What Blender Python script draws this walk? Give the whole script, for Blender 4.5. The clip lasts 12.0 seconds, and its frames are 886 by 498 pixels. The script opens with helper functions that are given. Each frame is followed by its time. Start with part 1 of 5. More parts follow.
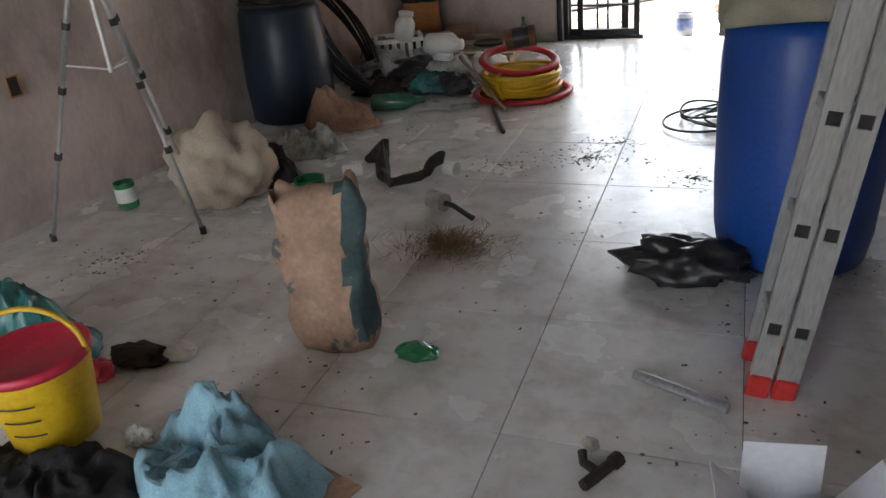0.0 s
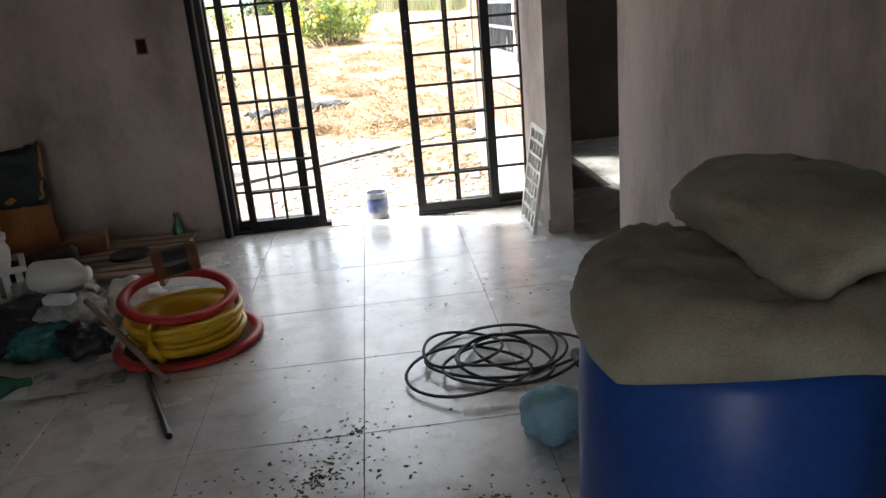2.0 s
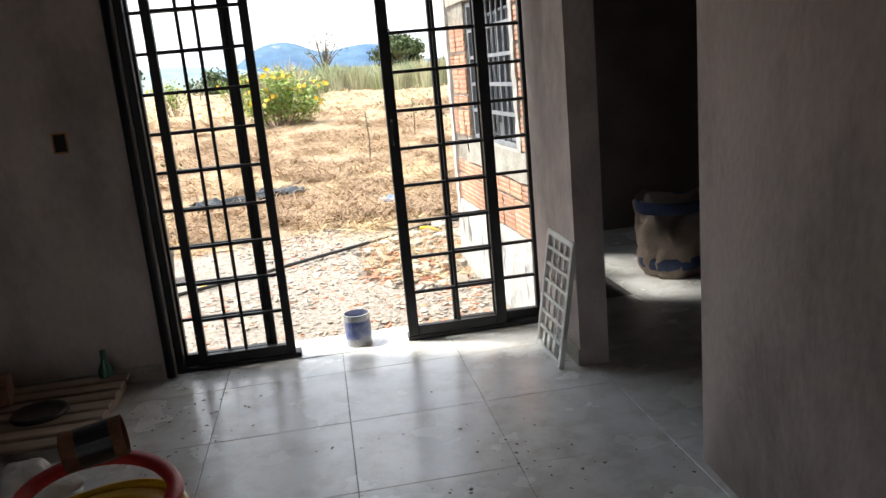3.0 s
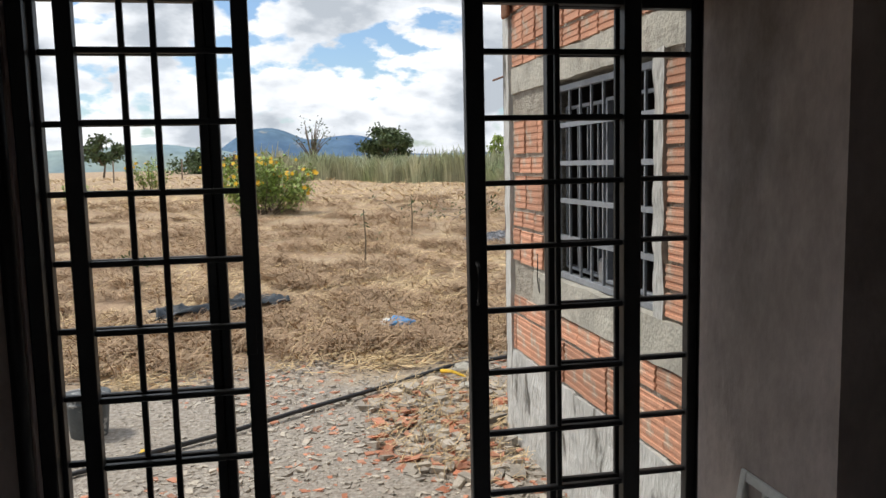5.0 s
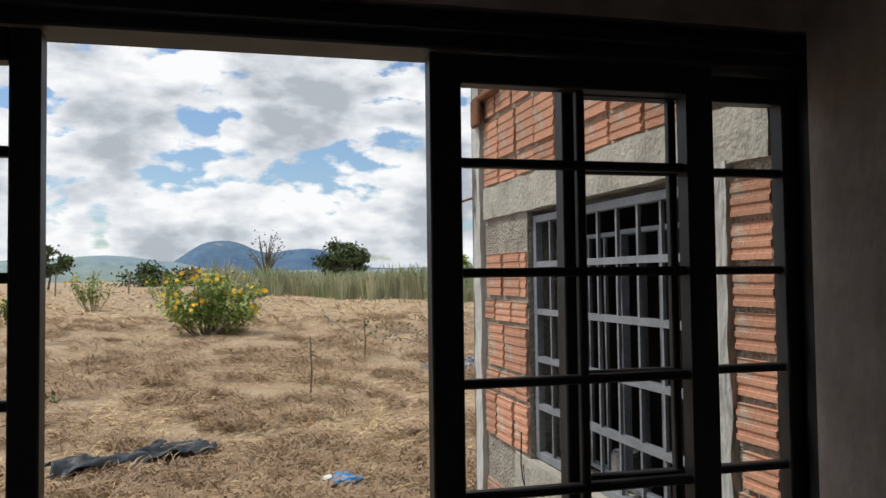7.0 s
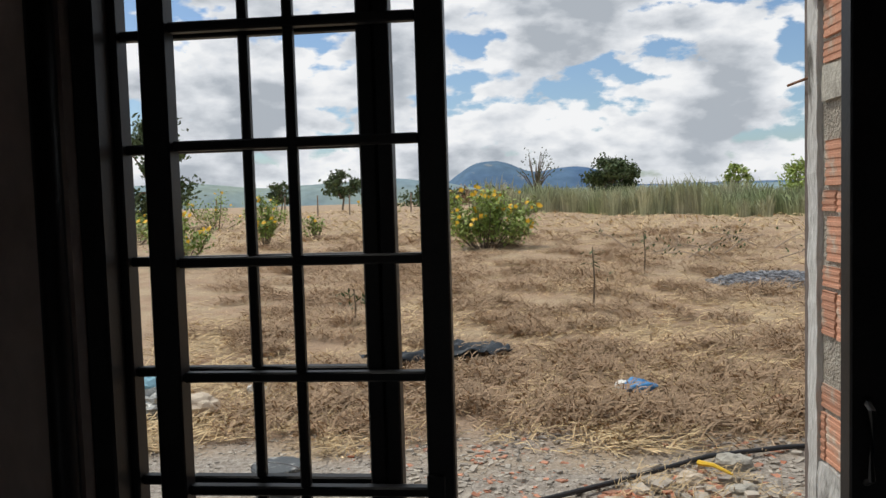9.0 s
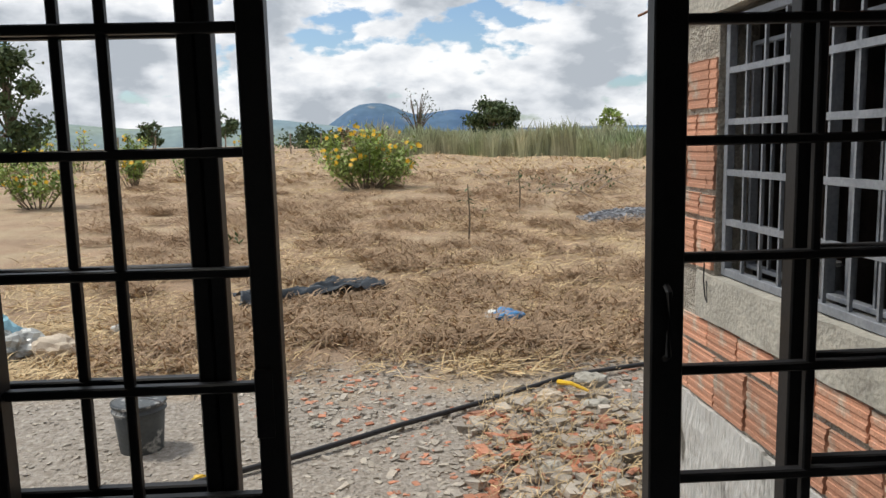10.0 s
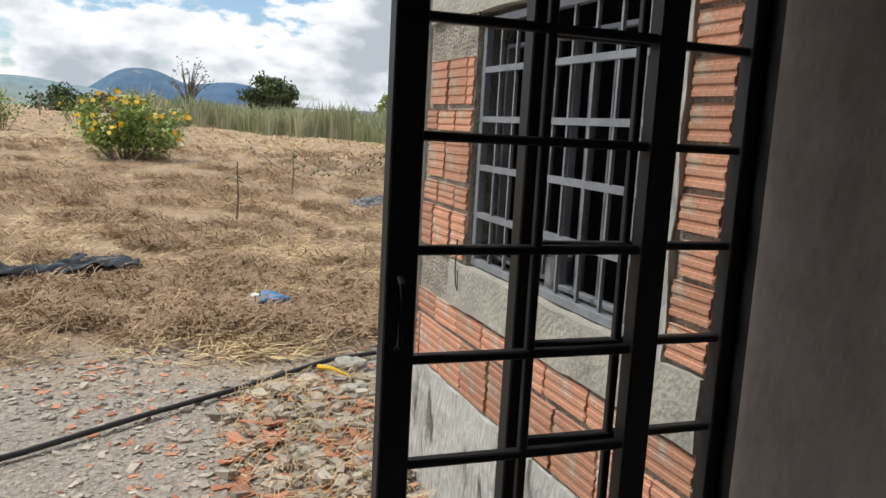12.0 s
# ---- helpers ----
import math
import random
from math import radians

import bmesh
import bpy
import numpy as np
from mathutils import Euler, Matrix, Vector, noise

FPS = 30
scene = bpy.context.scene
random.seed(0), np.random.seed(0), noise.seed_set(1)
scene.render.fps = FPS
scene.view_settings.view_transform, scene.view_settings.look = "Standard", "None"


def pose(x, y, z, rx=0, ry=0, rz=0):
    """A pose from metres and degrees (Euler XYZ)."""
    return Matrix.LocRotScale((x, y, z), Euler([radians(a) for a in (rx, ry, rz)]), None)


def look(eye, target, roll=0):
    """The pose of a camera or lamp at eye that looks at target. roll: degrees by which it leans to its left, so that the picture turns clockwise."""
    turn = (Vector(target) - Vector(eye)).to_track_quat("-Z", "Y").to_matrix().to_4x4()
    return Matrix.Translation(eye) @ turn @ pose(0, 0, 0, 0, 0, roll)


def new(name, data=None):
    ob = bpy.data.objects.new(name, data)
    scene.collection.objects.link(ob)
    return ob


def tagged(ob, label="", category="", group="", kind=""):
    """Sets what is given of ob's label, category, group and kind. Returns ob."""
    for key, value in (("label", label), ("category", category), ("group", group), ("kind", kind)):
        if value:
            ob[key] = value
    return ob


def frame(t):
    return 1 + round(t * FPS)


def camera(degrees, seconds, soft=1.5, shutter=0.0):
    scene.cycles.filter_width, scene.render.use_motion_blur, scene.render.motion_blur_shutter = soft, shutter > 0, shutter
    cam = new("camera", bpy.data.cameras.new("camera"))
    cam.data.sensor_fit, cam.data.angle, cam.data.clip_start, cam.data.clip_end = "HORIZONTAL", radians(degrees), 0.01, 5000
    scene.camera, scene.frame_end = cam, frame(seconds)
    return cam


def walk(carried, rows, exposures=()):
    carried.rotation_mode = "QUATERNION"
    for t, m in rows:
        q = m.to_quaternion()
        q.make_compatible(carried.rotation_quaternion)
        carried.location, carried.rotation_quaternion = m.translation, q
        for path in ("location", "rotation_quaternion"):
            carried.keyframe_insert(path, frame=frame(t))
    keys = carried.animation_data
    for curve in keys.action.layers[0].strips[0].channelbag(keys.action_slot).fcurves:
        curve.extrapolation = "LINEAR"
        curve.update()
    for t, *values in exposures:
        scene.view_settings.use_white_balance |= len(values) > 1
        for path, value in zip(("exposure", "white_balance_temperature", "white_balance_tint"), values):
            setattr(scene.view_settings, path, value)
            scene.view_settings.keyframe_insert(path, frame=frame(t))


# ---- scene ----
cam = camera(59.4, 12.0)
EXPOSURES = [(0, 3.3), (0.5, 3.3), (0.9, 2.9), (1.5, 2.5), (2.5, 2.2), (3.2, 1.25), (5.0, 0.2), (6.5, 0.0), (8.5, -0.2), (10.0, -0.02), (12.0, 0.1)]
PATH = [
    (0, (0.244, 0.223, 1.327), (-0.435, 1.899, 0.472), -5.8),
    (0.5, (0.131, 0.461, 1.321), (-0.112, 2.26, 0.482), -4.5),
    (1, (0.093, 0.936, 1.365), (-0.037, 2.783, 0.609), -5.0),
    (1.5, (-0.063, 1.359, 1.413), (-0.064, 3.235, 0.72), -4.4),
    (2, (-0.115, 1.801, 1.408), (0.015, 3.699, 0.79), -5.1),
    (2.5, (-0.19, 2.343, 1.434), (0.061, 4.255, 0.903), -5.1),
    (3, (-0.264, 2.814, 1.453), (0.015, 4.743, 1.003), -5.3),
    (5, (-0.413, 4.597, 1.521), (-0.049, 6.551, 1.303), -1.3),
    (5.5, (-0.384, 4.945, 1.586), (0.024, 6.9, 1.477), -1.1),
    (6, (-0.249, 5.246, 1.595), (0.159, 7.204, 1.58), -0.9),
    (6.5, (-0.198, 5.477, 1.623), (0.275, 7.419, 1.674), -0.6),
    (6.7, (-0.201, 5.525, 1.638), (0.307, 7.458, 1.712), -0.6),
    (8.5, (-0.354, 5.641, 1.661), (-0.443, 7.639, 1.68), -1.8),
    (9, (-0.413, 5.637, 1.55), (-0.611, 7.623, 1.427), -1.7),
    (9.5, (-0.399, 5.619, 1.472), (-0.501, 7.603, 1.243), -1.4),
    (10, (-0.317, 5.621, 1.468), (-0.221, 7.6, 1.192), -1.4),
    (10.5, (-0.296, 5.632, 1.462), (-0.047, 7.593, 1.155), -1.1),
    (11, (-0.292, 5.636, 1.46), (0.083, 7.575, 1.143), 0.2),
    (11.5, (-0.271, 5.624, 1.472), (0.261, 7.526, 1.157), 2.4),
    (12, (-0.248, 5.635, 1.475), (0.41, 7.498, 1.164), 3.1),
]
walk(cam, [(t, look(eye, target, roll)) for t, eye, target, roll in PATH], EXPOSURES)

# ---- world, sun ----
world = bpy.data.worlds.new("sky")
scene.world = world
world.use_nodes = True
wn, wl = world.node_tree.nodes, world.node_tree.links
wn.clear()
w_out = wn.new("ShaderNodeOutputWorld")
w_bg = wn.new("ShaderNodeBackground")
w_sky = wn.new("ShaderNodeTexSky")
w_sky.sky_type, w_sky.sun_disc = "NISHITA", False
SUN_EL, SUN_AZ = radians(60), radians(290)
w_sky.sun_elevation, w_sky.sun_rotation = SUN_EL, SUN_AZ
w_bg.inputs["Strength"].default_value = 0.11
def sky_math(op, a, b):
    n = wn.new("ShaderNodeMath")
    n.operation = op
    for k, v in enumerate((a, b)):
        if isinstance(v, (int, float)):
            n.inputs[k].default_value = v
        else:
            wl.new(v, n.inputs[k])
    return n.outputs[0]


def sky_ramp(src, stops):
    n = wn.new("ShaderNodeValToRGB")
    while len(n.color_ramp.elements) < len(stops):
        n.color_ramp.elements.new(0.5)
    for e, (p, c) in zip(n.color_ramp.elements, stops):
        e.position, e.color = p, (*c, 1)
    wl.new(src, n.inputs[0])
    return n.outputs[0]


w_tc = wn.new("ShaderNodeTexCoord")


def cloud_density(lift):
    """Heaped clouds: broad banks broken up by billows."""
    mp = wn.new("ShaderNodeMapping")
    mp.inputs["Scale"].default_value = (1.0, 1.0, 2.1)
    mp.inputs["Location"].default_value = (1.7, 0.9, 0.62 + lift)
    wl.new(w_tc.outputs["Generated"], mp.inputs["Vector"])
    bank = wn.new("ShaderNodeTexNoise")
    bank.inputs["Scale"].default_value, bank.inputs["Detail"].default_value, bank.inputs["Roughness"].default_value = 7.0, 9, 0.56
    wl.new(mp.outputs[0], bank.inputs["Vector"])
    warp = wn.new("ShaderNodeMixRGB")
    warp.inputs[0].default_value = 0.06
    wl.new(mp.outputs[0], warp.inputs[1])
    wl.new(bank.outputs["Color"], warp.inputs[2])
    total = bank.outputs[0]
    for sc, amp in ((17.0, 0.17), (38.0, 0.08)):
        puff = wn.new("ShaderNodeTexVoronoi")
        puff.feature, puff.inputs["Scale"].default_value, puff.inputs["Smoothness"].default_value = "SMOOTH_F1", sc, 0.35
        wl.new(warp.outputs[0], puff.inputs["Vector"])
        total = sky_math("ADD", total, sky_math("MULTIPLY", sky_math("SUBTRACT", 0.42, puff.outputs["Distance"]), amp))
    return total


w_here, w_above = cloud_density(0.0), cloud_density(0.075)
w_cover = sky_ramp(w_here, [(0.37, (0, 0, 0)), (0.418, (1, 1, 1))])
# tops are white, thick undersides grey
w_thick = sky_math("ADD", sky_math("MULTIPLY", w_above, 0.75), sky_math("MULTIPLY", w_here, 0.25))
w_cloud = sky_ramp(w_thick, [(0.40, (9.2, 9.3, 9.4)), (0.475, (7.2, 7.5, 7.9)), (0.58, (4.3, 4.7, 5.2))])
w_gain = wn.new("ShaderNodeMixRGB")
w_gain.blend_type = "MULTIPLY"
w_gain.inputs[0].default_value, w_gain.inputs[2].default_value = 1.0, (0.95, 1.08, 1.2, 1)
w_mix = wn.new("ShaderNodeMixRGB")
wl.new(w_sky.outputs[0], w_gain.inputs[1])
wl.new(w_cover, w_mix.inputs[0])
wl.new(w_gain.outputs[0], w_mix.inputs[1])
wl.new(w_cloud, w_mix.inputs[2])
wl.new(w_mix.outputs[0], w_bg.inputs["Color"])
wl.new(w_bg.outputs[0], w_out.inputs["Surface"])

sun = new("sun", bpy.data.lights.new("sun", "SUN"))
sun.data.energy, sun.data.angle, sun.data.color = 2.7, radians(8), (1.0, 0.95, 0.86)
SUN_DIR = Vector((math.sin(SUN_AZ) * math.cos(SUN_EL), math.cos(SUN_AZ) * math.cos(SUN_EL), math.sin(SUN_EL)))
sun.matrix_world = look(SUN_DIR * 60, (0, 0, 0))

# added fill lamp in an assumed, unseen doorway behind the walker
back = new("back_fill_lamp", bpy.data.lights.new("back_fill_lamp", "AREA"))
back.data.shape, back.data.size, back.data.size_y, back.data.energy, back.data.color = "RECTANGLE", 1.5, 2.0, 1.5, (0.93, 0.97, 1.0)
back.matrix_world = look((-1.4, -2.28, 1.05), (-1.4, 2, 0.8))


# ---- mesh helpers ----
def finish(name, bm, material, smooth=False):
    me = bpy.data.meshes.new(name)
    bm.normal_update()
    bm.to_mesh(me)
    bm.free()
    if smooth:
        for p in me.polygons:
            p.use_smooth = True
    if material:
        me.materials.append(material)
    return me


def part(name, bm, material, parent, label="", smooth=False):
    """One mesh object under a thing or under a part."""
    ob = new(name, finish(name, bm, material, smooth))
    ob.parent = parent
    if label:
        tagged(ob, label)
    return ob


def thing(name, m, label, category, group="", kind=""):
    """An Empty at the base of a thing."""
    ob = new(name)
    ob.empty_display_size = 0.05
    ob.matrix_world = m
    return tagged(ob, label, category, group, kind)


def solid(name, bm, material, m, label, category, group="", kind="", smooth=False):
    ob = new(name, finish(name, bm, material, smooth))
    ob.matrix_world = m
    return tagged(ob, label, category, group, kind)


def box(x0, y0, z0, x1, y1, z1, bevel=0.0, bm=None):
    bm = bm or bmesh.new()
    r = bmesh.ops.create_cube(bm, size=1.0, matrix=Matrix.LocRotScale(((x0 + x1) / 2, (y0 + y1) / 2, (z0 + z1) / 2), None, (x1 - x0, y1 - y0, z1 - z0)))
    if bevel:
        es = list({e for v in r["verts"] for e in v.link_edges})
        bmesh.ops.bevel(bm, geom=es, offset=bevel, segments=1, affect="EDGES")
    return bm


def boxes(rows, bevel=0.0):
    bm = bmesh.new()
    for r in rows:
        box(*r, bevel=bevel, bm=bm)
    return bm


def lathe(profile, seg=28, bm=None, m=None, cap=True):
    """Turns (radius, z) pairs round the z axis."""
    bm = bm or bmesh.new()
    m = m or Matrix()
    rings = []
    for r, z in profile:
        rings.append([bm.verts.new(m @ Vector((r * math.cos(2 * math.pi * i / seg), r * math.sin(2 * math.pi * i / seg), z))) for i in range(seg)])
    for a, b in zip(rings, rings[1:]):
        for i in range(seg):
            bm.faces.new((a[i], a[(i + 1) % seg], b[(i + 1) % seg], b[i]))
    for ring, flip in ((rings[0], True), (rings[-1], False)):
        if cap and (ring[0].co - ring[seg // 2].co).length > 1e-4:
            bm.faces.new(ring[::-1] if flip else ring)
    return bm


def tube(points, r, seg=8, closed=False, bm=None, r_end=None):
    """A round bar swept along points."""
    bm = bm or bmesh.new()
    pts = [Vector(p) for p in points]
    n = len(pts)
    rings = []
    for i, p in enumerate(pts):
        a = pts[(i - 1) % n] if closed or i > 0 else p
        b = pts[(i + 1) % n] if closed or i < n - 1 else p
        d = (b - a).normalized()
        u = d.cross(Vector((0, 0, 1)))
        u = u.normalized() if u.length > 1e-3 else Vector((1, 0, 0))
        v = u.cross(d)
        rr = r if r_end is None else r + (r_end - r) * i / (n - 1)
        rings.append([bm.verts.new(p + (u * math.cos(2 * math.pi * k / seg) + v * math.sin(2 * math.pi * k / seg)) * rr) for k in range(seg)])
    pairs = list(zip(rings, rings[1:])) + ([(rings[-1], rings[0])] if closed else [])
    for a, b in pairs:
        for k in range(seg):
            bm.faces.new((a[k], a[(k + 1) % seg], b[(k + 1) % seg], b[k]))
    if not closed:
        bm.faces.new(rings[0][::-1])
        bm.faces.new(rings[-1])
    return bm


def crumple(sx, sy, sz, seed, amp=0.3, freq=3.0, sub=4, sharp=False, bm=None, m=None):
    """A crumpled lump, flat underneath, that stands on z = 0."""
    own = bmesh.new()
    bmesh.ops.create_icosphere(own, subdivisions=sub, radius=1.0)
    off = Vector((seed * 7.3, seed * 3.1, seed * 1.7))
    for v in own.verts:
        d = v.co.normalized()
        n = noise.noise(d * freq * 0.5 + off) + 0.5 * (noise.noise(d * freq + off) if not sharp else 1 - 2 * abs(noise.noise(d * freq + off)))
        n += 0.25 * (1 - 2 * abs(noise.noise(d * freq * 2.4 + off)))
        c = d * (1 + amp * n)
        v.co = Vector((c.x * sx, c.y * sy, max(c.z * sz + sz * 0.62, 0.004 + 0.004 * noise.noise(d * 9))))
    if m:
        own.transform(m)
    if bm is None:
        return own
    me = bpy.data.meshes.new("tmp")
    own.to_mesh(me)
    own.free()
    bm.from_mesh(me)
    bpy.data.meshes.remove(me)
    return bm


def sheet(sx, sy, nx, ny, height, thick=0.004):
    """A thin laid sheet; height(u, v) gives x, y, z shifts."""
    bm = bmesh.new()
    g = [[None] * (ny + 1) for _ in range(nx + 1)]
    h = [[None] * (ny + 1) for _ in range(nx + 1)]
    for i in range(nx + 1):
        for j in range(ny + 1):
            u, v = i / nx, j / ny
            dx, dy, dz = height(u, v)
            g[i][j] = bm.verts.new(((u - 0.5) * sx + dx, (v - 0.5) * sy + dy, dz + thick))
            h[i][j] = bm.verts.new(((u - 0.5) * sx + dx, (v - 0.5) * sy + dy, dz))
    for i in range(nx):
        for j in range(ny):
            bm.faces.new((g[i][j], g[i + 1][j], g[i + 1][j + 1], g[i][j + 1]))
            bm.faces.new((h[i][j + 1], h[i + 1][j + 1], h[i + 1][j], h[i][j]))
    for i in range(nx):
        bm.faces.new((h[i][0], h[i + 1][0], g[i + 1][0], g[i][0]))
        bm.faces.new((g[i][ny], g[i + 1][ny], h[i + 1][ny], h[i][ny]))
    for j in range(ny):
        bm.faces.new((g[0][j], g[0][j + 1], h[0][j + 1], h[0][j]))
        bm.faces.new((h[nx][j], h[nx][j + 1], g[nx][j + 1], g[nx][j]))
    return bm


def raw(name, verts, faces, material):
    me = bpy.data.meshes.new(name)
    me.from_pydata(verts, [], faces)
    me.materials.append(material)
    return new(name, me)


# ---- materials ----
def mat(name, a, b=None, rough=0.7, scale=6.0, fine=60.0, bump=0.3, metal=0.0, spec=0.5, lo=0.35, hi=0.65, fine_mix=0.35, c=None, c_lo=0.6, c_hi=0.7, c_scale=2.0, trans=0.0, alpha=1.0, stretch=(1, 1, 1), rough_var=0.12, island=0.0, rand=0.0, bump_dist=0.01, placed=False):
    m = bpy.data.materials.new(name)
    m.use_nodes = True
    N, L = m.node_tree.nodes, m.node_tree.links
    bs = N["Principled BSDF"]
    tc = N.new("ShaderNodeTexCoord")
    mp = N.new("ShaderNodeMapping")
    mp.inputs["Scale"].default_value = stretch
    L.new(N.new("ShaderNodeNewGeometry").outputs["Position"] if placed else tc.outputs["Object"], mp.inputs["Vector"])
    n1 = N.new("ShaderNodeTexNoise")
    n1.inputs["Scale"].default_value, n1.inputs["Detail"].default_value = scale, 6
    n2 = N.new("ShaderNodeTexNoise")
    n2.inputs["Scale"].default_value, n2.inputs["Detail"].default_value = fine, 4
    for n in (n1, n2):
        L.new(mp.outputs[0], n.inputs["Vector"])
    b = b or tuple(v * 0.75 for v in a)
    r1 = N.new("ShaderNodeValToRGB")
    r1.color_ramp.elements[0].position, r1.color_ramp.elements[1].position = lo, hi
    r1.color_ramp.elements[0].color, r1.color_ramp.elements[1].color = (*a, 1), (*b, 1)
    L.new(n1.outputs[0], r1.inputs[0])
    col = r1.outputs[0]
    if c:
        n3 = N.new("ShaderNodeTexNoise")
        n3.inputs["Scale"].default_value, n3.inputs["Detail"].default_value, n3.inputs["Roughness"].default_value = c_scale, 8, 0.65
        L.new(mp.outputs[0], n3.inputs["Vector"])
        r3 = N.new("ShaderNodeValToRGB")
        r3.color_ramp.elements[0].position, r3.color_ramp.elements[1].position = c_lo, c_hi
        L.new(n3.outputs[0], r3.inputs[0])
        mx = N.new("ShaderNodeMixRGB")
        mx.inputs[2].default_value = (*c, 1)
        L.new(r3.outputs[0], mx.inputs[0])
        L.new(col, mx.inputs[1])
        col = mx.outputs[0]
    fm = N.new("ShaderNodeMixRGB")
    fm.blend_type = "OVERLAY"
    fm.inputs[0].default_value = fine_mix
    L.new(col, fm.inputs[1])
    L.new(n2.outputs[0], fm.inputs[2])
    col = fm.outputs[0]
    if island or rand:
        hv = N.new("ShaderNodeHueSaturation")
        src = N.new("ShaderNodeNewGeometry").outputs["Random Per Island"] if island else N.new("ShaderNodeObjectInfo").outputs["Random"]
        mr = N.new("ShaderNodeMapRange")
        k = island or rand
        mr.inputs[3].default_value, mr.inputs[4].default_value = 1 - k, 1 + k
        L.new(src, mr.inputs[0])
        L.new(mr.outputs[0], hv.inputs["Value"])
        L.new(col, hv.inputs["Color"])
        col = hv.outputs[0]
    L.new(col, bs.inputs["Base Color"])
    rr = N.new("ShaderNodeMapRange")
    rr.inputs[3].default_value, rr.inputs[4].default_value = max(rough - rough_var, 0.02), min(rough + rough_var, 1)
    L.new(n1.outputs[0], rr.inputs[0])
    L.new(rr.outputs[0], bs.inputs["Roughness"])
    bs.inputs["Metallic"].default_value = metal
    bs.inputs["Specular IOR Level"].default_value = spec
    bs.inputs["Transmission Weight"].default_value = trans
    bs.inputs["Alpha"].default_value = alpha
    if bump:
        ad = N.new("ShaderNodeMath")
        ad.operation = "ADD"
        L.new(n1.outputs[0], ad.inputs[0])
        L.new(n2.outputs[0], ad.inputs[1])
        bp = N.new("ShaderNodeBump")
        bp.inputs["Strength"].default_value, bp.inputs["Distance"].default_value = bump, bump_dist
        L.new(ad.outputs[0], bp.inputs["Height"])
        L.new(bp.outputs[0], bs.inputs["Normal"])
    return m


M_PLASTER = mat("plaster", (0.62, 0.53, 0.49), (0.48, 0.405, 0.37), 0.9, 1.6, 40, 0.25, c=(0.24, 0.2, 0.18), c_lo=0.46, c_hi=0.7, c_scale=1.3, stretch=(1, 1, 0.6), fine_mix=0.15)
M_CEIL = mat("slab", (0.3, 0.28, 0.26), (0.22, 0.2, 0.19), 0.9, 3, 60, 0.3)
M_TILE = mat("tile", (0.84, 0.85, 0.845), (0.75, 0.765, 0.755), 0.25, 3.0, 45, 0.04, spec=1.0, c=(0.47, 0.44, 0.39), c_lo=0.45, c_hi=0.85, c_scale=6.5, rough_var=0.13, placed=True, rand=0.04, fine_mix=0.2)
M_GROUT = mat("grout", (0.16, 0.15, 0.14), rough=0.95, scale=20)
M_IRON = mat("black_iron", (0.012, 0.012, 0.013), (0.02, 0.02, 0.022), 0.45, 9, 120, 0.04, metal=0.0, spec=0.3, c=(0.04, 0.033, 0.03), c_lo=0.7, c_hi=0.75, c_scale=14)
M_GREYSTEEL = mat("grey_steel", (0.29, 0.31, 0.345), (0.22, 0.24, 0.27), 0.5, 8, 80, 0.1, metal=0.25)
M_BRICK = mat("clay_brick", (0.61, 0.325, 0.215), (0.5, 0.25, 0.16), 0.88, 7, 130, 0.35, c=(0.5, 0.43, 0.35), c_lo=0.54, c_hi=0.68, c_scale=7, rand=0.2)
M_MORTAR = mat("mortar", (0.45, 0.42, 0.36), (0.34, 0.31, 0.26), 0.95, 9, 70, 0.9, c=(0.2, 0.18, 0.15), c_lo=0.5, c_hi=0.75, c_scale=12, bump_dist=0.03)
M_RENDER = mat("grey_render", (0.58, 0.58, 0.56), (0.44, 0.44, 0.42), 0.95, 4, 50, 0.8, c=(0.12, 0.115, 0.1), c_lo=0.57, c_hi=0.68, c_scale=9, stretch=(1, 1, 0.3), bump_dist=0.02)
M_CONCRETE = mat("concrete", (0.48, 0.46, 0.4), (0.37, 0.355, 0.31), 0.95, 6, 60, 0.4, c=(0.22, 0.2, 0.17), c_lo=0.55, c_hi=0.75, c_scale=8, bump_dist=0.02)
# plaster of the side room, its dimness put into a darker colour
M_ROOMSHADE = mat("shaded_room_plaster", (0.16, 0.13, 0.115), (0.11, 0.09, 0.08), 0.95, 2, 60, 0.2)

# ---- structure ----
RX, DY = 0.955, 6.86


def wall(name, rows, material, label):
    return solid(name, boxes(rows), material, Matrix(), label, "wall", kind="structure")


H = 2.85
w_west = wall("wall_west", [(-0.15, -10.0, 0, 0, 0.02, H)], M_PLASTER, "brown unpainted plaster wall with damp patches")
w_west.matrix_world = pose(-2.49, DY, 0, 0, 0, -5.4)
wall("wall_north", [(-2.68, DY, 0, -1.155, DY + 0.17, H), (-1.155, DY, 2.12, 0.92, DY + 0.17, H), (0.92, DY, 0, 1.1, DY + 0.17, H)], M_PLASTER, "brown unpainted plaster wall round the grille door")
w_east = wall("wall_east", [(0, -7.6, 0, 0.15, 0, H)], M_PLASTER, "rough brown plaster wall ending at an open passage")
w_east.matrix_world = pose(RX, 5.2, 0, 0, 0, -2.3)
wall("wall_jamb", [(0.843, 6.2, 0, 0.985, DY, H)], M_PLASTER, "short plaster pier beside the grille door")
wall("wall_passage", [(RX, 5.2, 2.35, RX + 0.15, 6.22, H)], M_PLASTER, "plaster lintel over the open passage")
# south doorway is unseen and assumed; it houses the added fill lamp
wall("wall_south", [(-3.7, -2.35, 0, -2.2, -2.2, H), (-0.6, -2.35, 0, 4.15, -2.2, H), (-2.2, -2.35, 2.1, -0.6, -2.2, H)], M_PLASTER, "plain plaster wall with an added doorway opening, out of view")
